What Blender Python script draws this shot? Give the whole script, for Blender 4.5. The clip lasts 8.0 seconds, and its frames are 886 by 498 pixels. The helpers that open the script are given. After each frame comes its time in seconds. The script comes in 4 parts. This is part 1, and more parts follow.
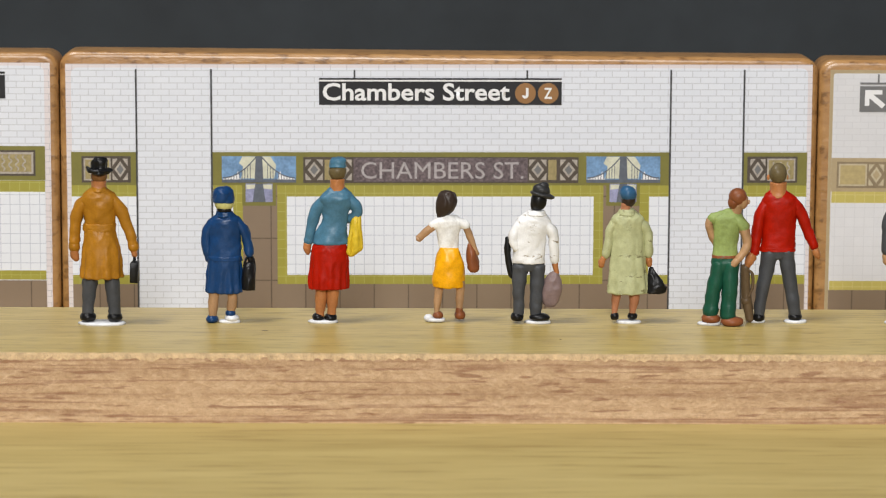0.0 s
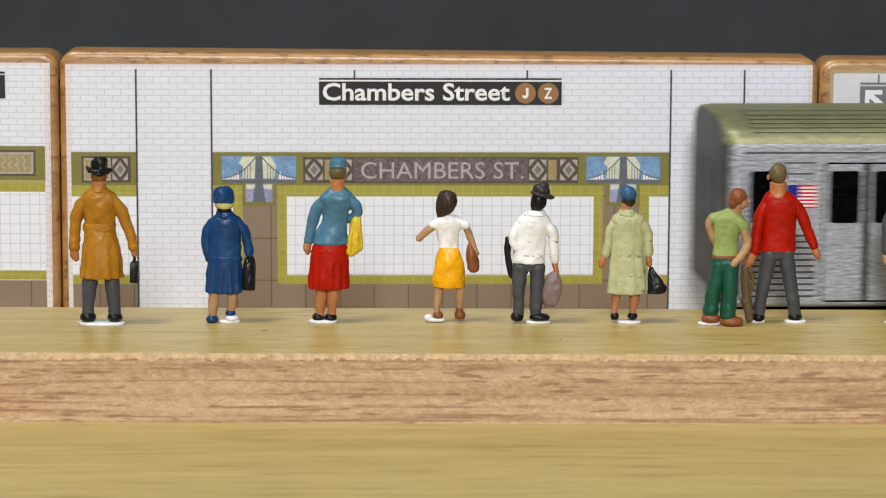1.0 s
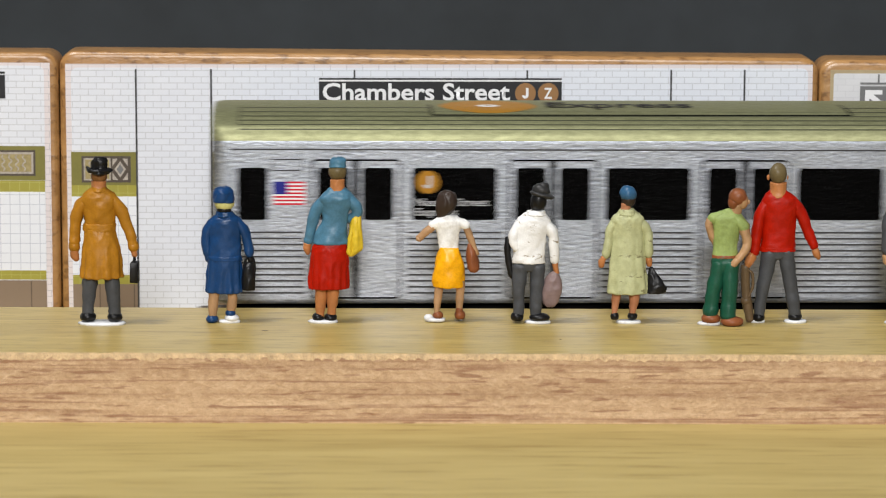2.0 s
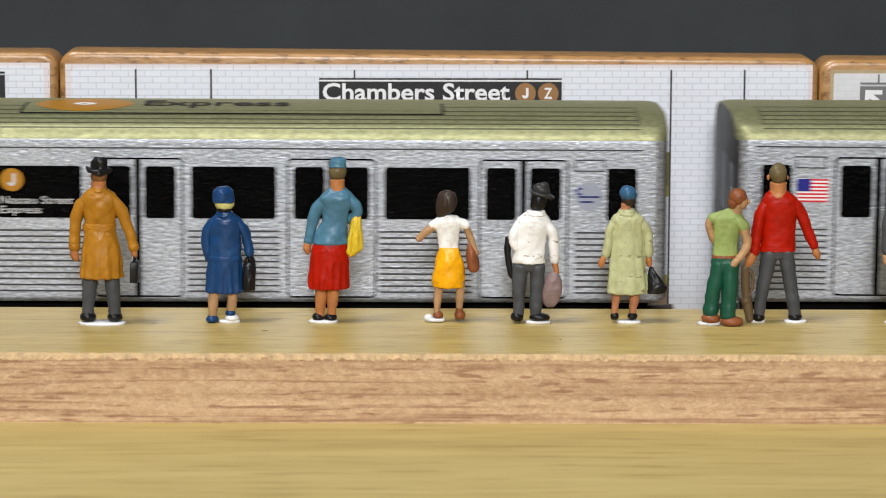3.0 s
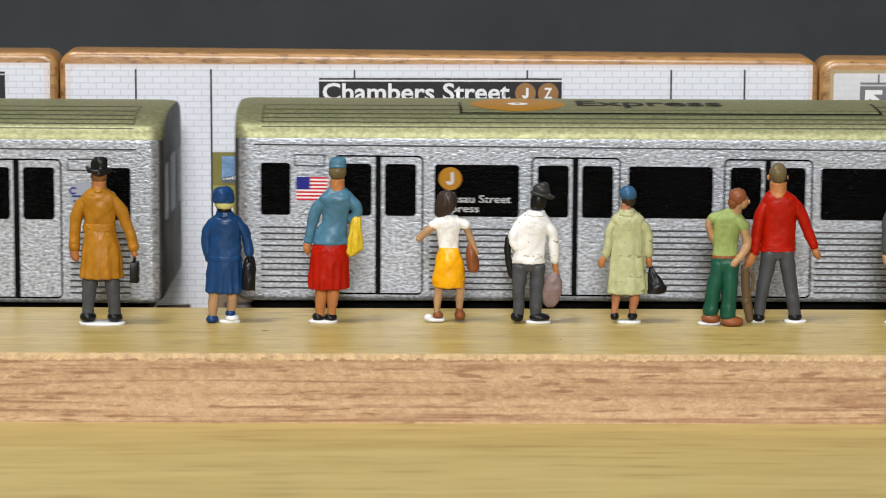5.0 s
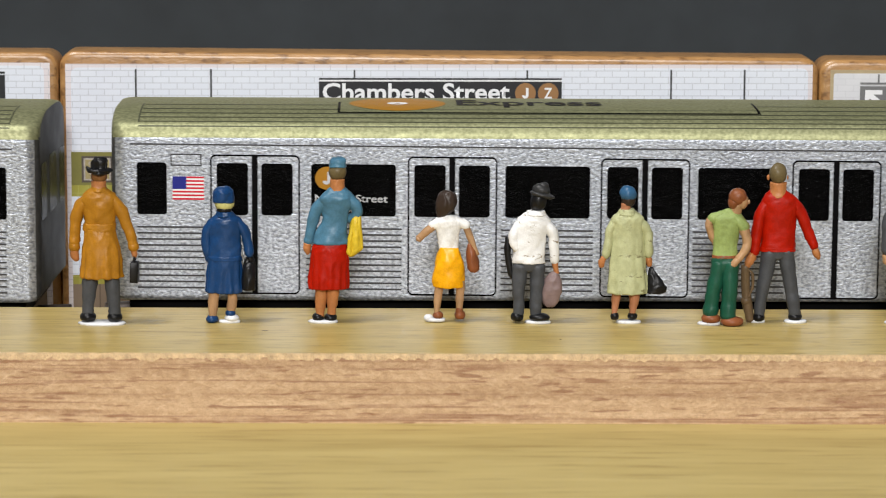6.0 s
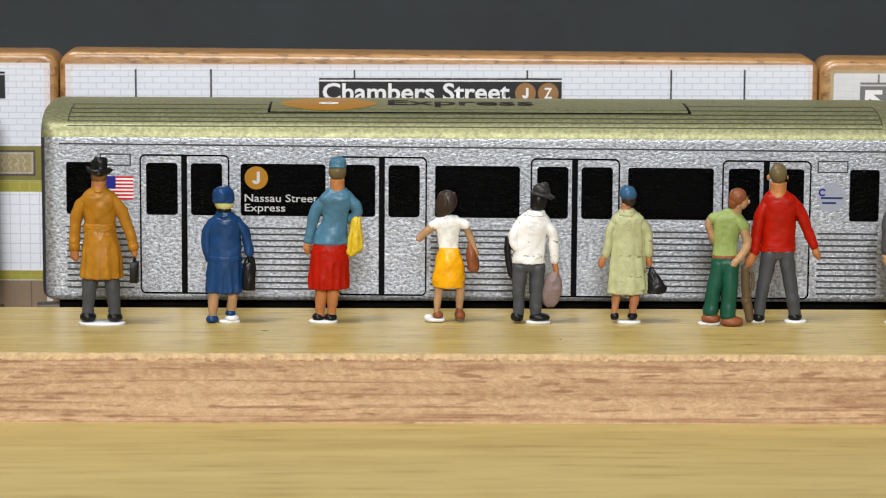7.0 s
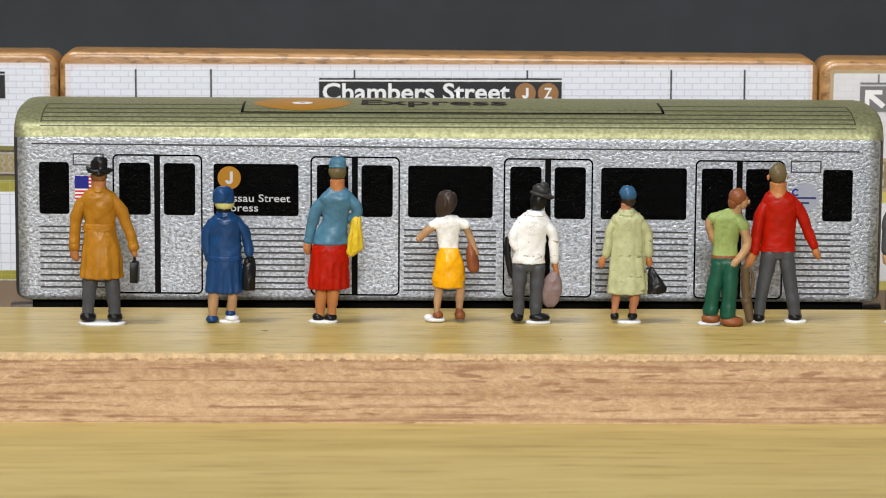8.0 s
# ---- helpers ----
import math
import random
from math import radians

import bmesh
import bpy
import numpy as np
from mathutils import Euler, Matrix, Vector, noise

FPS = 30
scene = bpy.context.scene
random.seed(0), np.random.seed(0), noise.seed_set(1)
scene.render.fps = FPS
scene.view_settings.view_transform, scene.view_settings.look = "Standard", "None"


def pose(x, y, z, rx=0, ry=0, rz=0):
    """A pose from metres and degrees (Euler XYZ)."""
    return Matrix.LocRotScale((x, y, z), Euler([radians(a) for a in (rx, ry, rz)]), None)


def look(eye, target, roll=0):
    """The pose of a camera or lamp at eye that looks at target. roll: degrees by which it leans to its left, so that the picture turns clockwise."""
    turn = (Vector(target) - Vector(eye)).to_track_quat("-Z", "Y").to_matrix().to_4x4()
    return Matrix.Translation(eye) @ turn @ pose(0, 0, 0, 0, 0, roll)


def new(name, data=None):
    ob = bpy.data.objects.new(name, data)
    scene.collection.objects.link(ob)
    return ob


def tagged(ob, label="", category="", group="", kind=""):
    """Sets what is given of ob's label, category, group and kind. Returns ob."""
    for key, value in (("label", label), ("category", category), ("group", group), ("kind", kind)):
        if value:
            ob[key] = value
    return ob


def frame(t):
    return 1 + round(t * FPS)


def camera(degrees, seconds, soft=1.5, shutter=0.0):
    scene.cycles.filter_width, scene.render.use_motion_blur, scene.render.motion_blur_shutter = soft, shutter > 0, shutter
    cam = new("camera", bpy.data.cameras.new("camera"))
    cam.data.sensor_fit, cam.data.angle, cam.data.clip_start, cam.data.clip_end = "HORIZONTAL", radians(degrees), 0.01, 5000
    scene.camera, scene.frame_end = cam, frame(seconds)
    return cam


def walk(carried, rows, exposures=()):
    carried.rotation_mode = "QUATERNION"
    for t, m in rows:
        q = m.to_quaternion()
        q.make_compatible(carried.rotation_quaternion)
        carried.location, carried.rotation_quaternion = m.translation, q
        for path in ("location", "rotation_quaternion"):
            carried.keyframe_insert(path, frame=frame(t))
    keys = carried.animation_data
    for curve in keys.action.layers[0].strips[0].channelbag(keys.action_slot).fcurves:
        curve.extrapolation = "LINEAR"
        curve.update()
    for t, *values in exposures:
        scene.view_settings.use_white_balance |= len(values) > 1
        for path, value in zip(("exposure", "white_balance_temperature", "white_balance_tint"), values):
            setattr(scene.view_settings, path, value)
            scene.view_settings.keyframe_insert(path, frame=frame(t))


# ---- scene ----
MM = 0.001

# ---------------------------------------------------------------- camera
cam = camera(17.06, 8.0, soft=1.0, shutter=0.5)
EYE = pose(-0.0078, -0.3917, 0.07825, 81, 0, -1.14) @ pose(0, 0, 0, 0, 0, 0.38)
walk(cam, [(0.0, EYE), (8.0, EYE)], exposures=[(0.0, 0.10), (1.0, 0.11), (3.0, 0.23), (8.0, 0.24)])
cam.data.dof.use_dof = True
cam.data.dof.focus_distance = 0.398
cam.data.dof.aperture_fstop = 60.0

# ---------------------------------------------------------------- world, lamps, exposure
world = bpy.data.worlds.new("room_air")
world.use_nodes = True
world.node_tree.nodes["Background"].inputs[0].default_value = (0.80, 0.86, 0.95, 1)
world.node_tree.nodes["Background"].inputs[1].default_value = 0.12
scene.world = world


def area_lamp(name, eye, target, power, sx, sy, color):
    data = bpy.data.lights.new(name, "AREA")
    data.shape, data.size, data.size_y, data.energy, data.color = "RECTANGLE", sx, sy, power, color
    ob = new(name, data)
    ob.matrix_world = look(eye, target)
    return ob


area_lamp("standing_lamp", (-0.02, -1.15, 0.56), (0, 0, 0.02), 11.0, 0.26, 0.26, (1.0, 0.985, 0.965))
area_lamp("ceiling_lamp", (-0.42, -0.25, 1.20), (0, 0, 0.02), 11.0, 0.38, 0.38, (1.0, 0.985, 0.965))


# ---------------------------------------------------------------- materials
def nodes_of(name):
    m = bpy.data.materials.new(name)
    m.use_nodes = True
    nt = m.node_tree
    b = nt.nodes["Principled BSDF"]
    return m, nt, b


def texco(nt, scale=(1, 1, 1), rot=(0, 0, 0)):
    c = nt.nodes.new("ShaderNodeTexCoord")
    mp = nt.nodes.new("ShaderNodeMapping")
    mp.inputs["Scale"].default_value = scale
    mp.inputs["Rotation"].default_value = rot
    nt.links.new(c.outputs["Object"], mp.inputs["Vector"])
    return mp.outputs["Vector"]


def noise_tex(nt, vec, scale, detail=4, rough=0.55):
    n = nt.nodes.new("ShaderNodeTexNoise")
    n.inputs["Scale"].default_value, n.inputs["Detail"].default_value, n.inputs["Roughness"].default_value = scale, detail, rough
    nt.links.new(vec, n.inputs["Vector"])
    return n.outputs["Fac"]


def ramp(nt, fac, stops):
    r = nt.nodes.new("ShaderNodeValToRGB")
    e = r.color_ramp.elements
    while len(e) < len(stops):
        e.new(0.5)
    for k, (p, c) in enumerate(stops):
        e[k].position, e[k].color = p, (*c, 1)
    nt.links.new(fac, r.inputs["Fac"])
    return r.outputs["Color"]


def mix(nt, fac, a, b, mode="MIX"):
    m = nt.nodes.new("ShaderNodeMix")
    m.data_type, m.blend_type = "RGBA", mode
    for sock, v in ((m.inputs[0], fac), (m.inputs[6], a), (m.inputs[7], b)):
        if isinstance(v, (int, float)):
            sock.default_value = v
        elif isinstance(v, tuple):
            sock.default_value = (*v, 1)
        else:
            nt.links.new(v, sock)
    return m.outputs[2]


def bump(nt, b, height, strength, distance):
    n = nt.nodes.new("ShaderNodeBump")
    n.inputs["Strength"].default_value, n.inputs["Distance"].default_value = strength, distance
    nt.links.new(height, n.inputs["Height"])
    nt.links.new(n.outputs["Normal"], b.inputs["Normal"])


def coated(name, c, rough=0.5, metal=0.0, vary=0.12, scale=350, relief=0.00002, spec=0.3, stretch=(1, 1, 1), stain_or_glint=None, wear_or_glint=((1, 1, 2.2), 520, 0.605)):
    """A paint, print or plastic with grain at two scales, and patches of stain or painted glint."""
    m, nt, b = nodes_of(name)
    v = texco(nt, stretch)
    big, fine = noise_tex(nt, v, scale), noise_tex(nt, v, scale * 7, 2)
    lo, hi = tuple(x * (1 - vary) for x in c), tuple(min(1, x * (1 + vary)) for x in c)
    col = mix(nt, 0.35, ramp(nt, big, ((0.3, lo), (0.7, hi))), ramp(nt, fine, ((0.3, lo), (0.7, hi))))
    if stain_or_glint:
        patch = ramp(nt, noise_tex(nt, texco(nt, wear_or_glint[0], (0, radians(35), 0)), wear_or_glint[1], 5, 0.66), ((wear_or_glint[2], (0, 0, 0)), (wear_or_glint[2] + 0.05, (1, 1, 1))))
        col = mix(nt, patch, col, stain_or_glint)
    nt.links.new(col, b.inputs["Base Color"])
    b.inputs["Roughness"].default_value, b.inputs["Metallic"].default_value = rough, metal
    b.inputs["Specular IOR Level"].default_value = spec
    if relief:
        bump(nt, b, mix(nt, 0.5, big, fine), 0.6, relief)
    return m


def wood(name, dark, mid, light, fleck, rough=0.42, coat=0.15, flecks=0.6, long_size=(30, 900, 900), fleck_size=(220, 2600, 2600), speck=0.0, relief=0.00006):
    """Beech: long streaks, short dark rays, a drift of tone and a few specks."""
    m, nt, b = nodes_of(name)
    streak = noise_tex(nt, texco(nt, long_size), 1.0, 5, 0.62)
    drift = noise_tex(nt, texco(nt, (6, 90, 90)), 1.0, 3)
    col = ramp(nt, streak, ((0.30, dark), (0.5, mid), (0.70, light)))
    col = mix(nt, 0.45, col, ramp(nt, drift, ((0.32, dark), (0.52, mid), (0.72, light))))
    rays = noise_tex(nt, texco(nt, fleck_size), 1.0, 3, 0.55)
    mask = ramp(nt, rays, ((0.54, (0, 0, 0)), (0.66, (1, 1, 1))))
    scaled = nt.nodes.new("ShaderNodeMath")
    scaled.operation, scaled.inputs[1].default_value = "MULTIPLY", flecks
    nt.links.new(mask, scaled.inputs[0])
    col = mix(nt, scaled.outputs[0], col, fleck)
    pale = ramp(nt, rays, ((0.30, (1, 1, 1)), (0.42, (0, 0, 0))))
    half = nt.nodes.new("ShaderNodeMath")
    half.operation, half.inputs[1].default_value = "MULTIPLY", flecks * 0.5
    nt.links.new(pale, half.inputs[0])
    col = mix(nt, half.outputs[0], col, tuple(min(1, x * 1.15) for x in light))
    if speck:
        spots = ramp(nt, noise_tex(nt, texco(nt, (260, 420, 420)), 1.0, 2), ((0.77, (0, 0, 0)), (0.80, (1, 1, 1))))
        col = mix(nt, spots, col, tuple(x * 0.35 for x in dark))
    nt.links.new(col, b.inputs["Base Color"])
    b.inputs["Roughness"].default_value, b.inputs["Coat Weight"].default_value, b.inputs["Coat Roughness"].default_value = rough, coat, 0.3
    bump(nt, b, mix(nt, 0.5, rays, streak), 0.5, relief)
    return m


def sawn(name, dark, mid, light, groove):
    """Beech edge left by the saw: blotchy tooth, wandering grain lines that break off, lens-shaped rays."""
    m, nt, b = nodes_of(name)
    tooth = noise_tex(nt, texco(nt, (820, 1200, 1250)), 1.0, 5, 0.76)
    layer = noise_tex(nt, texco(nt, (9, 300, 520)), 1.0, 4, 0.6)
    col = mix(nt, 0.5, ramp(nt, tooth, ((0.36, dark), (0.5, mid), (0.64, light))), ramp(nt, layer, ((0.33, dark), (0.5, mid), (0.67, light))))
    bend = noise_tex(nt, texco(nt, (6, 1, 330)), 1.0, 4, 0.5)
    lines = ramp(nt, bend, ((0.435, (0, 0, 0)), (0.46, (1, 1, 1)), (0.485, (0, 0, 0)), (0.545, (0, 0, 0)), (0.565, (0.9, 0.9, 0.9)), (0.59, (0, 0, 0))))
    gaps = ramp(nt, noise_tex(nt, texco(nt, (130, 300, 700)), 1.0, 3), ((0.36, (0.15, 0.15, 0.15)), (0.56, (0.95, 0.95, 0.95))))
    col = mix(nt, mix(nt, 1.0, lines, gaps, "MULTIPLY"), col, groove)
    rays = noise_tex(nt, texco(nt, (190, 900, 1500)), 1.0, 3, 0.5)
    lens = ramp(nt, rays, ((0.60, (0, 0, 0)), (0.66, (0.8, 0.8, 0.8))))
    col = mix(nt, lens, col, groove)
    nt.links.new(col, b.inputs["Base Color"])
    b.inputs["Roughness"].default_value = 0.55
    bump(nt, b, mix(nt, 0.3, tooth, layer), 0.8, 0.0006)
    return m


def brickwork(name, face, face2, joint, w, h, j, offset=0.5, rough=0.35):
    """A print of tiles: brick courses or a square grid, in millimetres."""
    m, nt, b = nodes_of(name)
    c = nt.nodes.new("ShaderNodeTexCoord")
    sep, com = nt.nodes.new("ShaderNodeSeparateXYZ"), nt.nodes.new("ShaderNodeCombineXYZ")
    nt.links.new(c.outputs["Object"], sep.inputs[0])
    nt.links.new(sep.outputs[0], com.inputs[0])
    nt.links.new(sep.outputs[2], com.inputs[1])
    t = nt.nodes.new("ShaderNodeTexBrick")
    t.offset = offset
    for key, v in (("Scale", 1.0), ("Brick Width", w * MM), ("Row Height", h * MM), ("Mortar Size", j * MM), ("Mortar Smooth", 0.3), ("Bias", 0.0)):
        t.inputs[key].default_value = v
    t.inputs["Color1"].default_value, t.inputs["Color2"].default_value, t.inputs["Mortar"].default_value = (*face, 1), (*face2, 1), (*joint, 1)
    nt.links.new(com.outputs[0], t.inputs["Vector"])
    soft = noise_tex(nt, texco(nt), 900, 3)
    nt.links.new(mix(nt, 0.06, t.outputs["Color"], soft, "MULTIPLY"), b.inputs["Base Color"])
    b.inputs["Roughness"].default_value = rough
    return m


def foil(name, lo, hi, metal, r0, r1, stretch, scale, relief):
    """Metallic printed foil over wood, with a fine glittering tooth."""
    m, nt, b = nodes_of(name)
    v = texco(nt, stretch)
    fine, mid = noise_tex(nt, v, scale, 3, 0.6), noise_tex(nt, v, scale * 0.2, 3)
    h = mix(nt, 0.35, fine, mid)
    nt.links.new(ramp(nt, fine, ((0.35, lo), (0.65, hi))), b.inputs["Base Color"])
    b.inputs["Metallic"].default_value = metal
    nt.links.new(ramp(nt, mid, ((0.3, (r0, r0, r0)), (0.7, (r1, r1, r1)))), b.inputs["Roughness"])
    bump(nt, b, h, 0.9, relief)
    return m


M_top = wood("beech_top", (0.33, 0.232, 0.074), (0.46, 0.34, 0.104), (0.55, 0.42, 0.16), (0.25, 0.165, 0.046), flecks=0.7, long_size=(55, 620, 620), fleck_size=(200, 1500, 1500), rough=0.38, coat=0.0, speck=1.0)
M_side = sawn("beech_edge", (0.40, 0.245, 0.132), (0.55, 0.362, 0.208), (0.70, 0.50, 0.315), (0.30, 0.15, 0.078))
M_arris = coated("beech_arris", (0.53, 0.37, 0.20), 0.55, 0, 0.38, 1.0, 0.0006, 0.3, (800, 400, 500))
M_table = wood("table_wood", (0.36, 0.265, 0.088), (0.45, 0.345, 0.124), (0.52, 0.41, 0.16), (0.25, 0.165, 0.046), flecks=0.5, long_size=(34, 230, 230), fleck_size=(60, 700, 700), rough=0.5, coat=0.0)
M_block = wood("varnished_beech", (0.24, 0.115, 0.036), (0.37, 0.19, 0.065), (0.47, 0.265, 0.10), (0.13, 0.055, 0.014), rough=0.34, coat=0.35, flecks=0.75, long_size=(120, 900, 600), fleck_size=(500, 1500, 900), relief=0.0004)
M_knot = coated("dark_knot", (0.07, 0.045, 0.022), 0.5, 0, 0.3, 1500, 0)
M_slate = coated("slate_grey_board", (0.0225, 0.028, 0.034), 0.6, 0, 0.25, 26, 0.00005, 0.3)
M_paint = coated("room_paint", (0.46, 0.48, 0.52), 0.8, 0, 0.03, 3, 0)
M_brick = brickwork("white_brick_print", (0.76, 0.79, 0.87), (0.73, 0.76, 0.84), (0.58, 0.60, 0.66), 2.33, 0.90, 0.075)
M_brick_pale = brickwork("pale_brick_print", (0.70, 0.70, 0.73), (0.67, 0.67, 0.70), (0.62, 0.62, 0.65), 2.33, 0.90, 0.06)
M_margin = brickwork("sticker_margin_print", (0.74, 0.68, 0.70), (0.72, 0.66, 0.68), (0.50, 0.46, 0.50), 2.33, 0.90, 0.05)
M_tile = brickwork("white_tile_print", (0.80, 0.83, 0.90), (0.78, 0.81, 0.88), (0.50, 0.53, 0.63), 1.43, 1.43, 0.05, 0.0)
M_tile_pale = brickwork("faded_tile_print", (0.72, 0.72, 0.75), (0.70, 0.70, 0.73), (0.64, 0.64, 0.67), 1.43, 1.43, 0.05, 0.0)
M_lime = brickwork("lime_tile_print", (0.36, 0.33, 0.055), (0.33, 0.30, 0.05), (0.44, 0.41, 0.12), 1.43, 1.36, 0.05, 0.0)
M_lime_pale = brickwork("pale_lime_print", (0.56, 0.47, 0.13), (0.52, 0.44, 0.12), (0.62, 0.54, 0.22), 1.43, 1.36, 0.05, 0.0)
M_olive = coated("olive_print", (0.20, 0.185, 0.05), 0.4, 0, 0.1, 500, 0)
M_tan_band = coated("tan_band_print", (0.42, 0.33, 0.20), 0.4, 0, 0.1, 500, 0)
M_brown = brickwork("brown_slab_print", (0.245, 0.18, 0.125), (0.235, 0.17, 0.12), (0.12, 0.085, 0.06), 5.0, 6.2, 0.1, 0.0)
M_black = coated("black_print", (0.022, 0.022, 0.026), 0.4, 0, 0.1, 500, 0)
M_line = coated("dark_grey_print", (0.05, 0.05, 0.055), 0.45, 0, 0.1, 500, 0)
M_grey_sign = coated("grey_sign_print", (0.17, 0.17, 0.175), 0.4, 0, 0.08, 500, 0)
M_white = coated("white_print", (0.80, 0.80, 0.82), 0.4, 0, 0.03, 500, 0)
M_route = coated("greyed_white_print", (0.50, 0.51, 0.54), 0.4, 0, 0.08, 900, 0)
M_bullet = coated("brown_bullet_print", (0.30, 0.155, 0.062), 0.4, 0, 0.05, 500, 0)
M_orange = coated("ochre_bullet_print", (0.36, 0.165, 0.010), 0.4, 0, 0.06, 500, 0)
M_purple = coated("purple_mosaic_print", (0.135, 0.105, 0.115), 0.45, 0, 0.75, 2600, 0)
M_mosaic_dark = coated("dark_mosaic_print", (0.085, 0.068, 0.055), 0.45, 0, 0.35, 2200, 0)
M_mosaic_light = coated("cream_mosaic_print", (0.40, 0.36, 0.32), 0.45, 0, 0.35, 2200, 0)
M_faded_dark = coated("faded_brown_print", (0.26, 0.20, 0.125), 0.45, 0, 0.2, 2200, 0)
M_faded_light = coated("faded_cream_print", (0.50, 0.43, 0.30), 0.45, 0, 0.2, 2200, 0)
M_faded_gold = coated("faded_gold_print", (0.44, 0.35, 0.17), 0.45, 0, 0.15, 1800, 0)
M_letter = coated("grey_mosaic_letters", (0.40, 0.37, 0.38), 0.45, 0, 0.3, 2400, 0)
M_sky = coated("blue_mosaic_print", (0.17, 0.30, 0.50), 0.4, 0, 0.45, 420, 0)
M_cloud = coated("cloud_mosaic_print", (0.62, 0.62, 0.50), 0.4, 0, 0.2, 600, 0)
M_tower = coated("bridge_grey_print", (0.115, 0.13, 0.165), 0.45, 0, 0.25, 1500, 0)
M_lilac = coated("lilac_mosaic_print", (0.28, 0.29, 0.45), 0.45, 0, 0.4, 700, 0)
M_gold = coated("gold_mosaic_print", (0.33, 0.27, 0.13), 0.45, 0, 0.3, 1800, 0)

M_silver = foil("silver_foil", (0.20, 0.218, 0.258), (0.555, 0.595, 0.67), 0.65, 0.30, 0.44, (1, 1, 1.4), 2000, 0.00016)
M_roof = foil("champagne_green_roof", (0.21, 0.215, 0.11), (0.35, 0.355, 0.195), 0.6, 0.46, 0.56, (1, 1, 1), 2000, 0.00006)
M_end = foil("grey_car_end", (0.03, 0.03, 0.03), (0.055, 0.055, 0.055), 0.1, 0.45, 0.6, (1, 1, 1), 900, 0.00002)
# small pale specks paint sparkling glints into the black window colour
M_glass = coated("black_window_print", (0.0009, 0.0009, 0.001), 0.13, 0, 0.5, 1600, 0.00026, 0.02, (0.4, 1, 1), stain_or_glint=(0.07, 0.07, 0.075), wear_or_glint=((1, 1, 1), 1300, 0.665))
M_ink = coated("black_ink", (0.0015, 0.0015, 0.002), 0.4, 0, 0.2, 900, 0, 0.06)
M_rib = coated("roof_rib_print", (0.07, 0.073, 0.042), 0.45, 0.1, 0.1, 900, 0)
M_chassis = coated("black_chassis_plastic", (0.002, 0.002, 0.002), 0.6, 0, 0.2, 500, 0.00002, 0.05)
M_coupler = coated("steel_coupler", (0.09, 0.07, 0.06), 0.45, 0.3, 0.1, 500, 0)
M_red = coated("flag_red_print", (0.55, 0.02, 0.04), 0.4, 0, 0.05, 500, 0)
M_blue = coated("flag_blue_print", (0.010, 0.014, 0.21), 0.4, 0, 0.05, 500, 0)
M_navy_ink = coated("dark_blue_print", (0.02, 0.03, 0.12), 0.4, 0, 0.1, 700, 0)
M_badge = coated("grey_badge_print", (0.30, 0.325, 0.40), 0.4, 0.0, 0.08, 700, 0)


# ---------------------------------------------------------------- mesh helpers (millimetres)
def part(name, bm, material, parent=None, label="", smooth=False):
    """Links a bmesh in millimetres as one mesh object."""
    for v in bm.verts:
        v.co *= MM
    me = bpy.data.meshes.new(name)
    bmesh.ops.recalc_face_normals(bm, faces=bm.faces)
    for fc in bm.faces:
        fc.smooth = smooth
    bm.to_mesh(me)
    bm.free()
    for m in material if isinstance(material, (list, tuple)) else (material,):
        me.materials.append(m)
    ob = new(name, me)
    ob.parent = parent
    if label:
        tagged(ob, label)
    return ob


def empty(name, m, label, category, group="", kind=""):
    ob = new(name)
    ob.empty_display_size = 0.005
    ob.matrix_world = m
    return tagged(ob, label, category, group, kind)


def prism(bm, pts, y, depth=0.03, mat=0):
    """A flat shape in the xz plane, its front at y - depth."""
    front = [bm.verts.new((x, y - depth, z)) for x, z in pts]
    back = [bm.verts.new((x, y, z)) for x, z in pts]
    fs = [bm.faces.new(front)]
    n = len(pts)
    for k in range(n):
        fs.append(bm.faces.new((front[k], back[k], back[(k + 1) % n], front[(k + 1) % n])))
    for fc in fs:
        fc.material_index = mat
    return bm


def rect(x0, x1, z0, z1):
    return [(x0, z0), (x1, z0), (x1, z1), (x0, z1)]


def round_rect(x0, x1, z0, z1, r, n=5):
    pts = []
    for cx, cz, a0 in ((x1 - r, z1 - r, 0), (x0 + r, z1 - r, 90), (x0 + r, z0 + r, 180), (x1 - r, z0 + r, 270)):
        for k in range(n + 1):
            a = radians(a0 + 90 * k / n)
            pts.append((cx + r * math.cos(a), cz + r * math.sin(a)))
    return pts


def disc(cx, cz, r, n=40):
    return [(cx + r * math.cos(2 * math.pi * k / n), cz + r * math.sin(2 * math.pi * k / n)) for k in range(n)]


def stroke(bm, pts, w, y, depth=0.03, mat=0):
    """A printed line of even width along a run of points."""
    for (x0, z0), (x1, z1) in zip(pts, pts[1:]):
        d = math.hypot(x1 - x0, z1 - z0)
        nx, nz = -(z1 - z0) / d * w / 2, (x1 - x0) / d * w / 2
        prism(bm, [(x0 + nx, z0 + nz), (x0 - nx, z0 - nz), (x1 - nx, z1 - nz), (x1 + nx, z1 + nz)], y, depth, mat)
    return bm


def ring_frame(bm, outer, inner, y, depth=0.03, mat=0):
    """A closed band between two outlines with the same number of points."""
    n = len(outer)
    o, i = ([bm.verts.new((x, y - depth, z)) for x, z in q] for q in (outer, inner))
    ob, ib = ([bm.verts.new((x, y, z)) for x, z in q] for q in (outer, inner))
    for k in range(n):
        j = (k + 1) % n
        for q in ((o[k], o[j], i[j], i[k]), (o[k], ob[k], ob[j], o[j]), (i[k], i[j], ib[j], ib[k])):
            bm.faces.new(q).material_index = mat


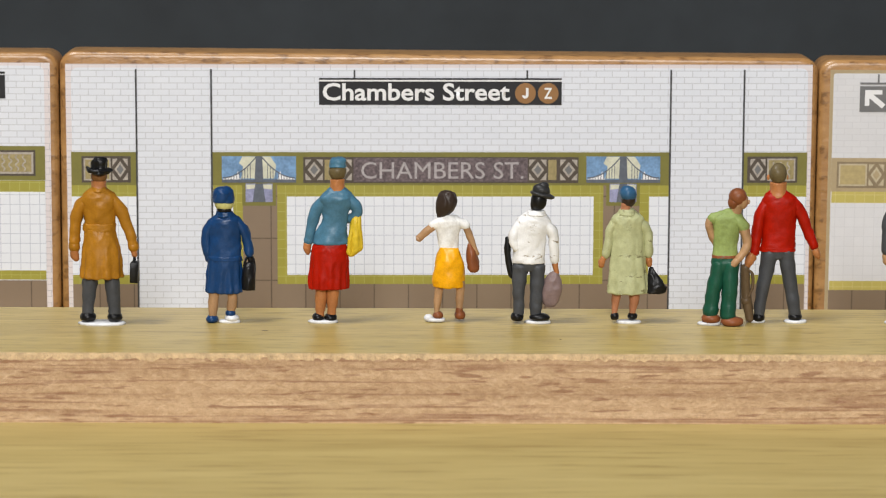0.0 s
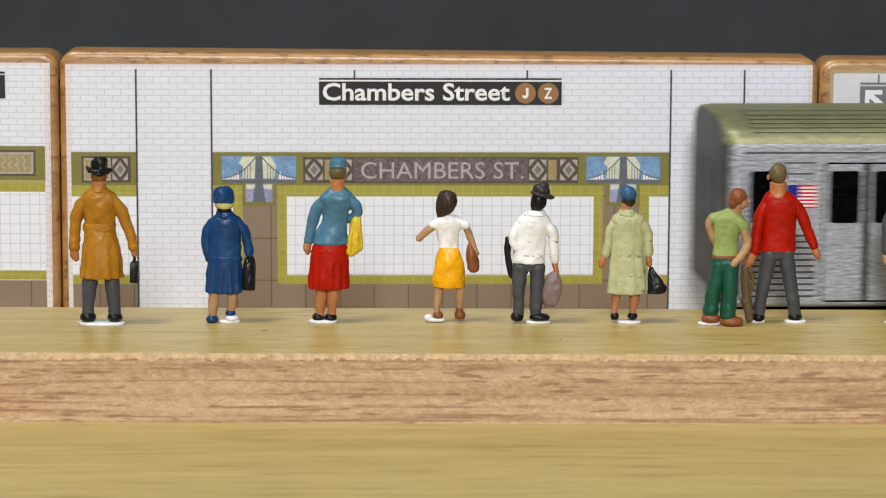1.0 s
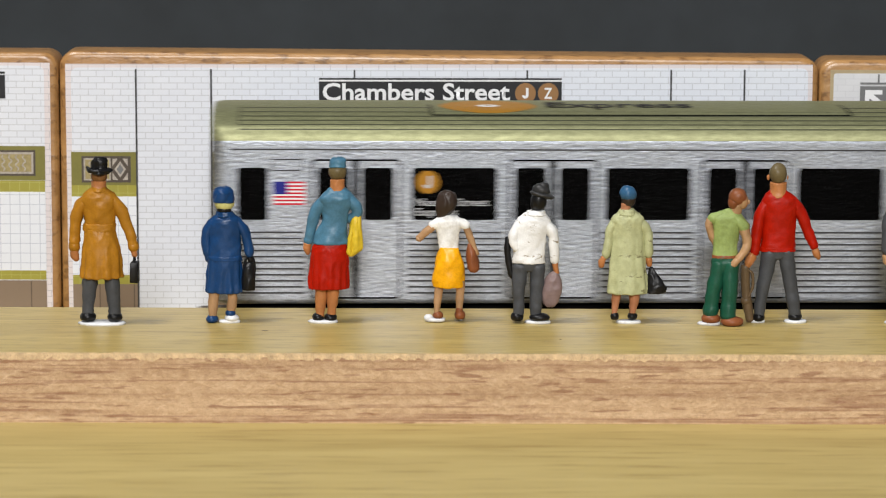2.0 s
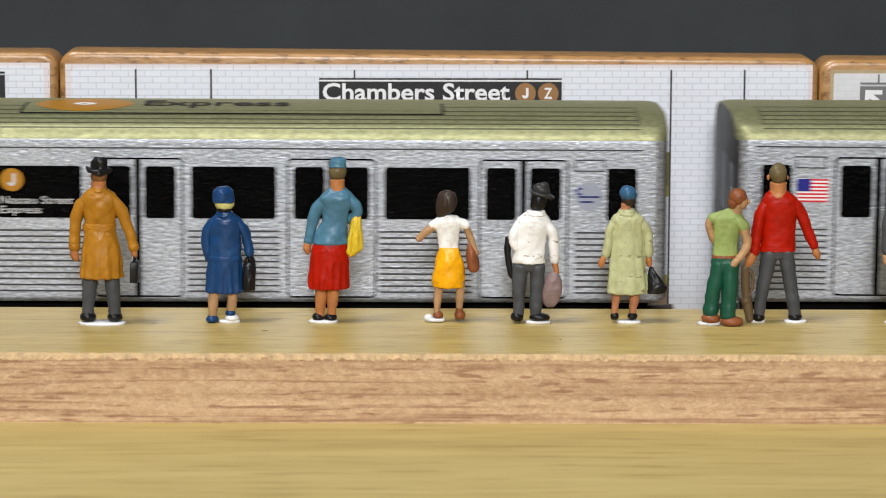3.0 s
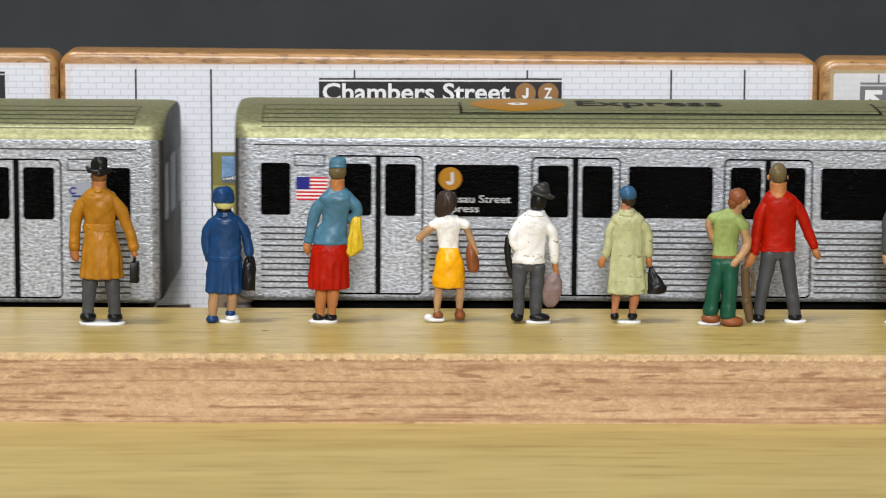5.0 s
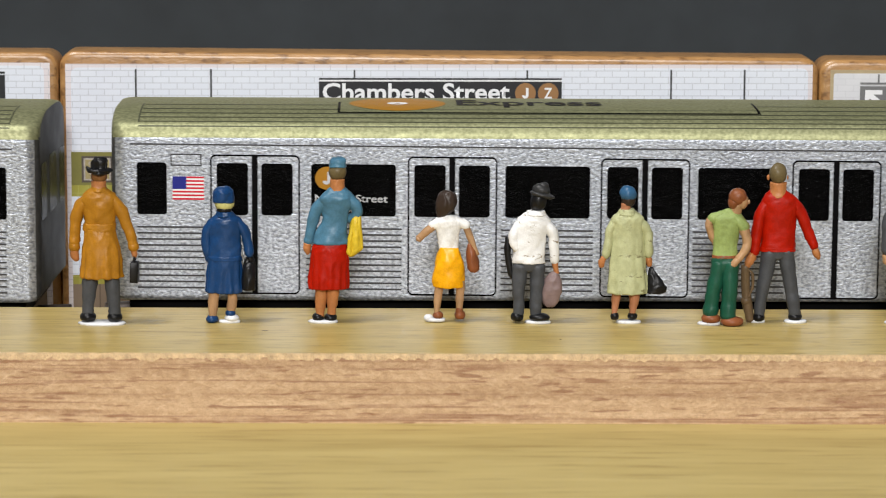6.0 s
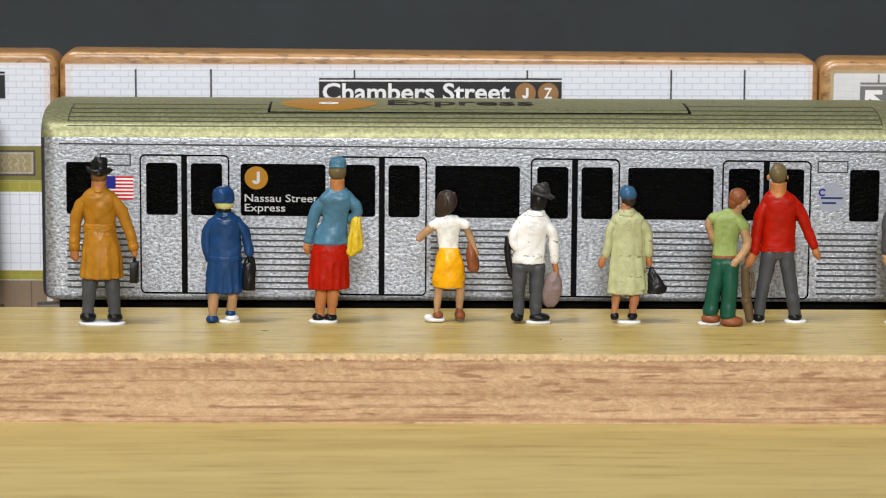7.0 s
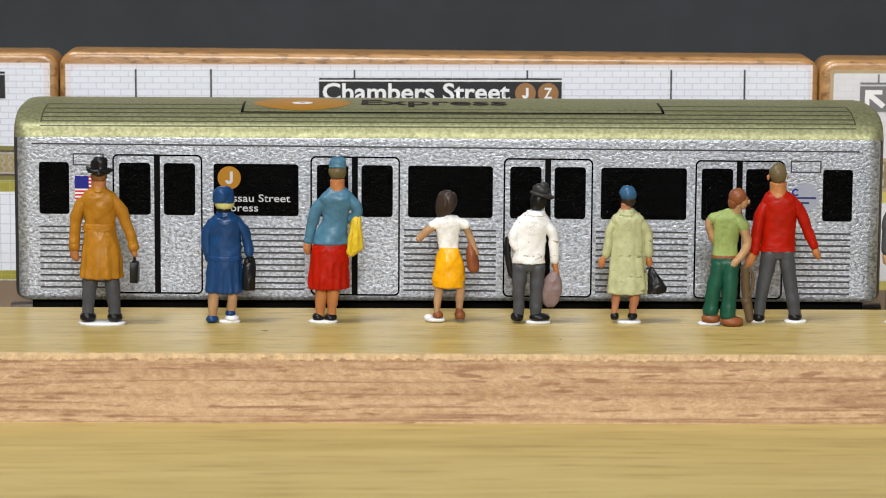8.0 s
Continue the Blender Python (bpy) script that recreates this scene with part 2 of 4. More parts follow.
def lettering(name, text, x, z, size, y, material, parent, bold=0.0, width=None, tilt=0.0):
    """Words in the built-in font as a mesh, lower left at x, z (millimetres), facing the platform."""
    cu = bpy.data.curves.new(name, "FONT")
    cu.body, cu.size, cu.offset, cu.extrude, cu.resolution_u = text, 1.0, bold, 0.0, 3
    tmp = new(name, cu)
    bpy.context.view_layer.update()
    me = bpy.data.meshes.new_from_object(tmp.evaluated_get(bpy.context.evaluated_depsgraph_get()))
    bpy.data.objects.remove(tmp)
    xs = [v.co.x for v in me.vertices]
    x0, span = min(xs), max(xs) - min(xs)
    s = size / 0.70
    sx = width / span if width else s
    for v in me.vertices:
        px, pz = (v.co.x - x0) * sx, v.co.y * s
        v.co = Vector((x + px, y, z + pz + px * tilt)) * MM
    me.materials.append(material)
    ob = new(name, me)
    ob.parent = parent
    return ob


def letter_j(name, x, z, h, y, material, parent):
    """A bold J: a stem that turns into a round hook; x is its middle."""
    w, r = 0.24 * h, 0.30 * h
    cx = x - 0.02 * h
    outer = [(cx + r, z + h)] + [(cx + r * math.cos(t), z + r + r * math.sin(t)) for t in (-math.pi * k / 12 for k in range(12))] + [(cx - r, z + r)]
    q = r - w
    inner = [(cx - q, z + r)] + [(cx + q * math.cos(t), z + r + q * math.sin(t)) for t in (-math.pi * (1 - k / 12) for k in range(1, 13))] + [(cx + q, z + h)]
    return part(name, prism(bmesh.new(), outer + inner, y, 0.02), material, parent)


# ---------------------------------------------------------------- the setting: table, platform, backdrop
def slab(bm, x0, x1, y0, y1, z0, z1, r=0.0, seg=3):
    vs = [bm.verts.new((x, y, z)) for x in (x0, x1) for y in (y0, y1) for z in (z0, z1)]
    for q in ((0, 1, 3, 2), (4, 6, 7, 5), (0, 4, 5, 1), (2, 3, 7, 6), (0, 2, 6, 4), (1, 5, 7, 3)):
        bm.faces.new([vs[k] for k in q])
    if r:
        bmesh.ops.bevel(bm, geom=list(bm.edges), offset=r, segments=seg, profile=0.5, affect="EDGES")
    return bm


# unseen closed room, added so the lamps' light bounces back and reflects
def room():
    w, d0, d1, h, lo = 1500, -1700, 1500, 1700, -740
    for name, b in (("floor", (-w, w, d0, d1, lo - 60, lo)), ("ceiling", (-w, w, d0, d1, h, h + 60)),
                    ("wall_north", (-w, w, d1, d1 + 80, lo, h)), ("wall_south", (-w, w, d0 - 80, d0, lo, h)),
                    ("wall_west", (-w - 80, -w, d0, d1, lo, h)), ("wall_east", (w, w + 80, d0, d1, lo, h))):
        tagged(part(name, slab(bmesh.new(), *b), M_paint), "unseen plain room surface, added to bounce lamp light", name.split("_")[0], kind="structure")


def table_and_backdrop():
    table = empty("table", pose(0, 0, -0.74), "pale beech table with long straight grain", "table")
    part("table_top", slab(bmesh.new(), -600, 600, -300, 330, 712, 740, 2.5), M_table, table)
    for x in (-560, 500):
        for y in (-270, 240):
            part("leg", slab(bmesh.new(), x, x + 60, y, y + 60, 0, 712, 3), M_table, table)
    board = part("backdrop", slab(bmesh.new(), -300, 300, 150, 156, 0, 200, 1.0), M_slate)
    tagged(board, "dark slate-grey backdrop board with faint chalky smudges", "backdrop", kind="structure")


def platform():
    """A long board; the saw has left its upper front edge ragged."""
    bm, loops, n = bmesh.new(), [], 1400
    for k in range(n + 1):
        x = -190 + 380 * k / n
        q = Vector((x * 0.55, 3.1, 0.0))
        r = 0.62 + 0.22 * noise.noise(q) + 0.20 * noise.noise(q * 3.7)
        d = 0.66 + 0.2 * noise.noise(q * 0.9 + Vector((9, 0, 0))) + 0.38 * noise.noise(q * 2.3) + 0.26 * noise.noise(q * 5.1)
        pts = [(-2.5, 0.0), (-2.5, 8.05), (-3.1, 8.65), (-35.3 + r, 8.65), (-35.3 + 0.35 * r, 8.65 - 0.28 * d), (-35.3, 8.65 - d), (-35.3, 0.0)]
        loops.append([bm.verts.new((x, y, z)) for y, z in pts])
    m = len(loops[0])
    for a, b in zip(loops, loops[1:]):
        for k in range(m):
            bm.faces.new((a[k], b[k], b[(k + 1) % m], a[(k + 1) % m])).material_index = (1, 0, 0, 2, 2, 1, 1)[k]
    for lp in (loops[0], loops[-1]):
        bm.faces.new(lp).material_index = 1
    ob = part("platform", bm, [M_top, M_side, M_arris])
    tagged(ob, "long beech board used as a toy station platform", "platform", kind="structure")
    for x, y, a, b in ((-23.1, -19.8, 0.42, 0.2), (14.4, -25.2, 0.16, 0.1), (-58.0, -21.5, 0.2, 0.12)):
        bm = bmesh.new()
        lo, hi = ([bm.verts.new((x + g * a * math.cos(q * 0.524) * (1 + 0.2 * math.sin(2.3 * q)), y + g * b * math.sin(q * 0.524), z)) for q in range(12)] for g, z in ((1.0, 8.64), (0.8, 8.68)))
        bm.faces.new(hi)
        for q in range(12):
            bm.faces.new((lo[q], lo[(q + 1) % 12], hi[(q + 1) % 12], hi[q]))
        part("knot", bm, M_knot, ob, "small dark knot")


room()
table_and_backdrop()
platform()


# ---------------------------------------------------------------- station wall panels
WALL_Y = 34.0


def block(parent, x0, x1, top0, top1, thick=8.5):
    """A wooden block with rounded edges; its top may run slightly out of level."""
    bm = bmesh.new()
    out = round_rect(x0, x1, 0, top0, 2.2, 6)
    out = [(x, z + (top1 - top0) * (x - x0) / (x1 - x0) * (1 if z > 5 else 0)) for x, z in out]
    cx, cz = (x0 + x1) / 2, top0 / 2
    r, seg = 0.8, 5
    rings = []
    for k in range(seg + 1):
        a = math.pi / 2 * k / seg
        rings.append((r * (1 - math.sin(a)), r * (1 - math.cos(a))))
    prof = rings + [(i, thick - y) for i, y in reversed(rings)]
    loops = []
    for inset, y in prof:
        sx, sz = 1 - inset / ((x1 - x0) / 2), 1 - inset / cz
        loops.append([bm.verts.new((cx + (x - cx) * sx, y, cz + (z - cz) * sz)) for x, z in out])
    n = len(out)
    for a, b in zip(loops, loops[1:]):
        for k in range(n):
            bm.faces.new((a[k], a[(k + 1) % n], b[(k + 1) % n], b[k]))
    bm.faces.new(loops[0])
    bm.faces.new(list(reversed(loops[-1])))
    return part("block", bm, M_block, parent, "varnished beech block with rounded edges", smooth=True)


def sheet(name, pts, y, material, parent, label=""):
    return part(name, prism(bmesh.new(), pts, y), material, parent, label)


def diamond_tile(parent, x0, x1, z0, z1, y, pale=False):
    cx, cz, w, h = (x0 + x1) / 2, (z0 + z1) / 2, (x1 - x0) / 2, (z1 - z0) / 2
    bm = bmesh.new()
    prism(bm, rect(x0, x1, z0, z1), y, 0.02, 0)
    m = 0.12
    for sx in (-1, 1):
        for sz in (-1, 1):
            prism(bm, [(cx + sx * (w - m), cz + sz * (h - m)), (cx + sx * 0.55 * w * 0.5, cz + sz * (h - m)), (cx + sx * (w - m), cz + sz * 0.28 * h)], y - 0.02, 0.012, 1)
    prism(bm, [(cx, cz - 0.72 * h), (cx + 0.68 * w, cz), (cx, cz + 0.72 * h), (cx - 0.68 * w, cz)], y - 0.02, 0.012, 1)
    prism(bm, [(cx, cz - 0.45 * h), (cx + 0.42 * w, cz), (cx, cz + 0.45 * h), (cx - 0.42 * w, cz)], y - 0.032, 0.012, 2)
    part("diamond_mosaic", bm, [M_faded_dark, M_faded_light, M_tan_band] if pale else [M_mosaic_dark, M_mosaic_light, M_grey_sign], parent, "cream and grey diamond mosaic")


def bridge_mosaic(parent, x0, y):
    """A bridge picture 10.75 wide with its reflection in a small panel below."""
    w, z0, z1 = 10.75, 20.6, 24.45
    cx = x0 + w / 2
    bm = bmesh.new()
    prism(bm, rect(x0, x0 + w, z0, z1), y, 0.02, 0)
    yy = y - 0.02
    # clouds
    prism(bm, [(cx - 2.6, z0 + 0.6), (cx - 0.5, z0 + 0.6), (cx - 0.5, z1 - 0.05), (cx - 2.4, z1 - 0.05), (cx - 2.9, z1 - 1.0), (cx - 2.3, z1 - 1.5)], yy, 0.008, 1)
    prism(bm, [(cx + 0.5, z0 + 0.6), (cx + 2.2, z0 + 0.6), (cx + 2.5, z1 - 1.3), (cx + 1.7, z1 - 0.05), (cx + 0.5, z1 - 0.05)], yy, 0.008, 1)
    for sx in (-1, 1):
        prism(bm, [(cx + sx * 2.6, z0 + 0.2), (cx + sx * 3.1, z0 + 1.7), (cx + sx * 3.3, z0 + 1.1), (cx + sx * 5.2, z0 + 0.5), (cx + sx * 5.2, z0 + 0.2)], yy, 0.006, 3)
    prism(bm, rect(x0, x0 + w, z0, z0 + 0.45), yy - 0.006, 0.014, 2)
    prism(bm, [(cx - 0.66, z0), (cx + 0.66, z0), (cx + 0.47, z1), (cx - 0.47, z1)], yy - 0.008, 0.014, 2)
    for sx in (-1, 1):
        pts = [(cx + sx * (0.45 + 4.8 * k / 12), z1 - 0.15 - 3.0 * (1 - (1 - k / 12) ** 2)) for k in range(13)]
        stroke(bm, pts, 0.17, yy - 0.01, 0.012, 2)
        for k in range(2, 12):
            px, pz = pts[k]
            stroke(bm, [(px, z0 + 0.2), (px, pz)], 0.10, yy - 0.01, 0.011, 2)
    part("bridge_mosaic", bm, [M_sky, M_cloud, M_tower, M_white], parent, "blue mosaic picture of a suspension bridge")
    bm = bmesh.new()
    prism(bm, rect(cx - 2.45, cx + 2.45, 17.2, 20.45), y, 0.02, 0)
    prism(bm, rect(cx - 1.95, cx + 1.95, 17.75, 20.45), y - 0.02, 0.01, 1)
    for sx in (-1, 1):
        prism(bm, [(cx + sx * 0.5, 19.75), (cx + sx * 1.85, 19.6), (cx + sx * 1.85, 20.3), (cx + sx * 0.5, 20.3)], y - 0.03, 0.006, 3)
    prism(bm, [(cx - 0.55, 20.45), (cx + 0.55, 20.45), (cx + 0.95, 17.75), (cx - 0.95, 17.75)], y - 0.036, 0.01, 2)
    part("reflection_mosaic", bm, [M_olive, M_lilac, M_tower, M_cloud], parent, "lilac mosaic of the bridge tower mirrored")


def framed_mosaic(parent, x0, x1, y, flip, dz=0.0, pale=False):
    bm = bmesh.new()
    prism(bm, rect(x0, x1, 20.6 + dz, 24.45 + dz), y, 0.02, 0)
    t0, t1 = (x0 + 0.3, x1 - 2.9) if not flip else (x0 + 2.9, x1 - 0.3)
    prism(bm, rect(t0, t1, 20.9 + dz, 24.15 + dz), y - 0.02, 0.012, 1)
    prism(bm, rect(t0 + 0.22, t1 - 0.22, 21.12 + dz, 23.93 + dz), y - 0.032, 0.01, 2)
    for k in range(3 if not pale else 0):
        cx = t0 + (t1 - t0) * (k + 1) / 4
        stroke(bm, [(cx + 0.2 * math.sin(q * 1.25), 21.35 + dz + 2.3 * q / 10) for q in range(11)], 0.2, y - 0.042, 0.008, 1)
    part("framed_mosaic", bm, [M_faded_dark, M_faded_light, M_faded_gold] if pale else [M_mosaic_dark, M_mosaic_light, M_gold], parent, "framed tan mosaic")
    d0 = x1 - 2.75 if not flip else x0 + 0.3
    diamond_tile(parent, d0, d0 + 2.45, 20.85 + dz, 24.2 + dz, y - 0.02, pale)


def scroll_mosaic(parent, x0, x1, y):
    """A cream frame round a green-gold field with four curling bars."""
    z0, z1 = 21.35, 25.1
    bm = bmesh.new()
    prism(bm, rect(x0, x1, z0, z1), y, 0.02, 0)
    prism(bm, rect(x0 + 0.75, x1 - 0.3, z0 + 0.3, z1 - 0.3), y - 0.02, 0.012, 1)
    prism(bm, rect(x0 + 1.05, x1 - 0.6, z0 + 0.6, z1 - 0.6), y - 0.032, 0.01, 2)
    for k in range(4):
        cx = x0 + 1.6 + 1.0 * k
        stroke(bm, [(cx + 0.24 * math.sin(q * 1.25), z0 + 0.75 + 2.25 * q / 10) for q in range(11)], 0.2, y - 0.042, 0.008, 1)
    part("scroll_mosaic", bm, [M_mosaic_dark, M_mosaic_light, M_gold], parent, "green-gold mosaic with curling bars in a cream frame")


def lower_bay(parent, x0, x1, y, left_col, right_col, lime, dz=0.0):
    """Lime border over white square tiles, down to the brown plinth."""
    bm = bmesh.new()
    prism(bm, rect(x0, x1, 18.55 + dz, 20.2 + dz), y, 0.02)
    prism(bm, rect(x0, x1, 5.65 + dz, 7.0 + dz), y, 0.02)
    a, b = x0 + (1.4 if left_col else 0), x1 - (1.4 if right_col else 0)
    if left_col:
        prism(bm, rect(x0, a, 7.0 + dz, 18.55 + dz), y, 0.02)
    if right_col:
        prism(bm, rect(b, x1, 7.0 + dz, 18.55 + dz), y, 0.02)
    part("lime_border", bm, lime, parent, "lime-green tiled border")
    sheet("tile_field", rect(a, b, 7.0 + dz, 18.55 + dz), y, M_tile_pale if lime is M_lime_pale else M_tile, parent, "white square tiles with grey joints")


def station_panel():
    p = empty("station_panel", pose(0.68 * MM, WALL_Y * MM, 0), "wooden wall block with a printed subway station front", "station panel", "station wall panels")
    block(p, -55.55, 54.3, 39.45, 38.95)
    under = sheet("backing_sheet", rect(-54.55, 53.55, 0.6, 37.85), 0, M_margin, p, "pale margin of an older sticker")
    s = part("print_sheet", prism(bmesh.new(), round_rect(-53.75, 52.9, 0.6, 37.3, 0.9), -0.03, 0.03), M_brick, p, "printed white brick station wall")
    under.matrix_basis = s.matrix_basis = pose(0, 0, 0, 0, -0.2, 0)
    y = -0.06
    for x0, x1 in ((-53.9, -44.4), (-33.5, 33.0), (43.7, 53.0)):
        sheet("olive_band", rect(x0, x1, 20.2, 25.05), y, M_olive, s, "olive mosaic band")
        sheet("plinth", rect(x0, x1, 0.7, 5.65), y, M_brown, s, "brown stone plinth")
    for x in (-44.4, -33.55, 33.0, 43.65):
        sheet("pillar_edge", rect(x - 0.13, x + 0.13, 0.7, 37.1), y - 0.03, M_line, s, "dark line at a pillar edge")
    lower_bay(s, -53.9, -44.5, y, False, False, M_lime)
    lower_bay(s, -33.4, -29.1, y, False, True, M_lime)
    lower_bay(s, -24.1, 23.35, y, True, True, M_lime)
    lower_bay(s, 28.65, 32.9, y, True, False, M_lime)
    lower_bay(s, 43.8, 53.0, y, False, False, M_lime)
    sheet("brown_recess", rect(-29.1, -24.1, 5.65, 20.2), y, M_brown, s, "brown stone recess")
    sheet("brown_recess", rect(23.35, 28.65, 5.65, 20.2), y, M_brown, s, "brown stone recess")
    y -= 0.03
    bridge_mosaic(s, -32.1, y)
    bridge_mosaic(s, 20.85, y)
    sheet("name_mosaic", rect(-20.3, 19.7, 20.55, 24.35), y, M_mosaic_dark, s, "dark mosaic border of the station name")
    sheet("name_field", rect(-13.0, 12.3, 20.75, 24.2), y - 0.02, M_purple, s, "speckled purple mosaic field")
    for x in (-20.1, -15.9, 12.4, 16.9):
        diamond_tile(s, x, x + 2.75, 20.85, 24.1, y - 0.02)
    for x in (-17.2, 15.3):
        sheet("gold_tile", rect(x, x + 1.2, 21.0, 23.95), y - 0.02, M_gold, s, "gold mosaic tile")
    lettering("station_name", "CHAMBERS ST.", -11.9, 21.2, 2.45, y - 0.065, M_letter, s, width=23.6)
    framed_mosaic(s, -52.4, -45.3, y, False)
    framed_mosaic(s, 44.3, 51.6, y, True)
    # hanging sign
    sign = sheet("sign_board", rect(-17.98, 17.15, 31.95, 35.35), y, M_black, s, "black hanging sign with white lettering")
    sheet("sign_rail", rect(-17.98, 17.15, 35.58, 35.85), y, M_black, s)
    sheet("sign_gap", rect(-17.98, 17.15, 35.35, 35.58), y, M_white, s)
    for x in (-12.85, 12.15):
        sheet("sign_hanger", rect(x - 0.13, x + 0.13, 35.85, 37.0), y, M_line, s)
    lettering("sign_text", "Chambers Street", -17.45, 32.65, 2.45, y - 0.05, M_white, s, bold=0.02, width=27.1)
    for x, c in ((11.9, "J"), (15.2, "Z")):
        sheet("route_bullet", disc(x, 33.65, 1.5), y - 0.03, M_bullet, s, "brown route bullet")
        if c == "J":
            letter_j("bullet_letter", x, 32.9, 1.55, y - 0.06, M_white, s)
        else:
            lettering("bullet_letter", c, x - 0.62, 32.9, 1.55, y - 0.08, M_white, s, bold=0.02, width=1.2)


def side_panels():
    # neighbour with a black sign and a tan mosaic
    p = empty("station_panel", pose(0.68 * MM, WALL_Y * MM, 0), "wooden wall block with a printed station front and black sign", "station panel", "station wall panels")
    block(p, -165.8, -55.7, 39.15, 39.25)
    sheet("backing_sheet", rect(-164.8, -56.9, 0.6, 37.8), 0, M_margin, p, "pale margin of an older sticker")
    s = part("print_sheet", prism(bmesh.new(), round_rect(-164.0, -57.75, 0.6, 37.35, 0.9), -0.03, 0.03), M_brick, p, "printed white brick station wall")
    y = -0.06
    sheet("olive_band", rect(-164, -57.75, 20.7, 25.7), y, M_olive, s, "olive mosaic band")
    sheet("plinth", rect(-164, -57.75, 0.7, 6.0), y, M_brown, s, "brown stone plinth")
    lower_bay(s, -163.9, -57.8, y, False, False, M_lime, 0.45)
    scroll_mosaic(s, -65.4, -59.15, y - 0.03)
    sheet("sign_board", rect(-78, -63.35, 32.6, 36.0), y - 0.03, M_black, s, "black hanging sign")
    sheet("sign_rail", rect(-78, -63.35, 36.2, 36.5), y - 0.03, M_black, s)
    # neighbour with a grey arrow sign and paler print
    p = empty("station_panel", pose(0.68 * MM, WALL_Y * MM, 0), "wooden wall block with a faded print and grey arrow sign", "station panel", "station wall panels")
    block(p, 54.42, 164.5, 38.75, 38.4)
    sheet("backing_sheet", rect(56.0, 163.4, 0.6, 37.3), 0, M_tan_band, p, "yellowed sticker margin")
    s = part("print_sheet", prism(bmesh.new(), round_rect(56.5, 163.0, 0.6, 36.8, 0.4), -0.03, 0.03), M_brick_pale, p, "faded white brick print")
    y = -0.06
    sheet("tan_band", rect(56.5, 163, 19.5, 24.45), y, M_tan_band, s, "faded tan mosaic band")
    sheet("plinth", rect(56.5, 163, 0.7, 4.95), y, M_brown, s, "brown stone plinth")
    lower_bay(s, 56.6, 162.9, y, False, False, M_lime_pale, -0.7)
    framed_mosaic(s, 57.3, 64.6, y - 0.03, False, dz=-0.55, pale=True)
    sheet("sign_board", rect(60.35, 78, 31.2, 34.95), y - 0.03, M_grey_sign, s, "grey hanging sign with a white arrow")
    sheet("sign_rail", rect(60.35, 78, 35.2, 35.5), y - 0.03, M_grey_sign, s)
    sheet("sign_hanger", rect(62.9, 63.15, 35.5, 36.7), y - 0.03, M_grey_sign, s)
    bm = bmesh.new()
    prism(bm, [(61.1, 34.4), (61.1, 32.1), (61.75, 32.1), (61.75, 33.2), (63.6, 31.7), (64.1, 32.3), (62.3, 33.75), (63.6, 33.75), (63.6, 34.4)], y - 0.06)
    part("arrow", bm, M_white, s, "white arrow pointing up and sideways")


station_panel()
side_panels()


# ---------------------------------------------------------------- the train
CAR_L, CAR_W, CREASE, FLOOR = 116.7, 28.0, 21.72, 9.45
SHOULDER, BEND, CROWN = 2.75, 52.5, 1.5
CURL = 21.3


def roof_h(y, half=CAR_W / 2):
    """Height of the roof above the car's floor at y from the nearer side: a rounded shoulder, then a flat crown."""
    y = min(max(y, 0.0), half)
    w = SHOULDER * (1 - math.cos(radians(BEND)))
    if y < w:
        return CURL + SHOULDER * math.sin(math.acos(1 - y / SHOULDER))
    u = (y - w) / (half - w)
    return CURL + SHOULDER * math.sin(radians(BEND)) + CROWN * (1 - (1 - u) ** 4)


def car_profile(inset, n=12):
    """Rounded roof over straight sides, drawn in by inset: (y, h) round the section."""
    a, b = inset, CAR_W - inset
    rb, low = 0.6, -0.42
    pts = []
    for k in range(4):
        t = math.pi / 2 * k / 3
        pts.append((a + rb - rb * math.sin(t), low + rb - rb * math.cos(t) + inset * 0.6))
    pts += [(a, low + rb + 0.25 + inset * 0.6), (a, CURL * 0.55), (a, CURL - 0.2)]
    side = [0.0]
    for k in range(1, 8):
        side.append(SHOULDER * (1 - math.cos(radians(BEND * k / 7))))
    for k in range(1, n + 1):
        side.append(side[7] + (CAR_W / 2 - side[7]) * (k / n) ** 1.3)
    drop = inset * 0.12
    arch = [(y * (CAR_W / 2 - inset) / (CAR_W / 2), roof_h(y) - drop) for y in side]
    pts += [(a + y, h) for y, h in arch] + [(b - y, h) for y, h in reversed(arch[:-1])]
    pts += [(b, CURL - 0.2), (b, CURL * 0.55), (b, low + rb + 0.25 + inset * 0.6)]
    for k in range(4):
        t = math.pi / 2 * (1 - k / 3)
        pts.append((b - rb + rb * math.sin(t), low + rb - rb * math.cos(t) + inset * 0.6))
    return pts


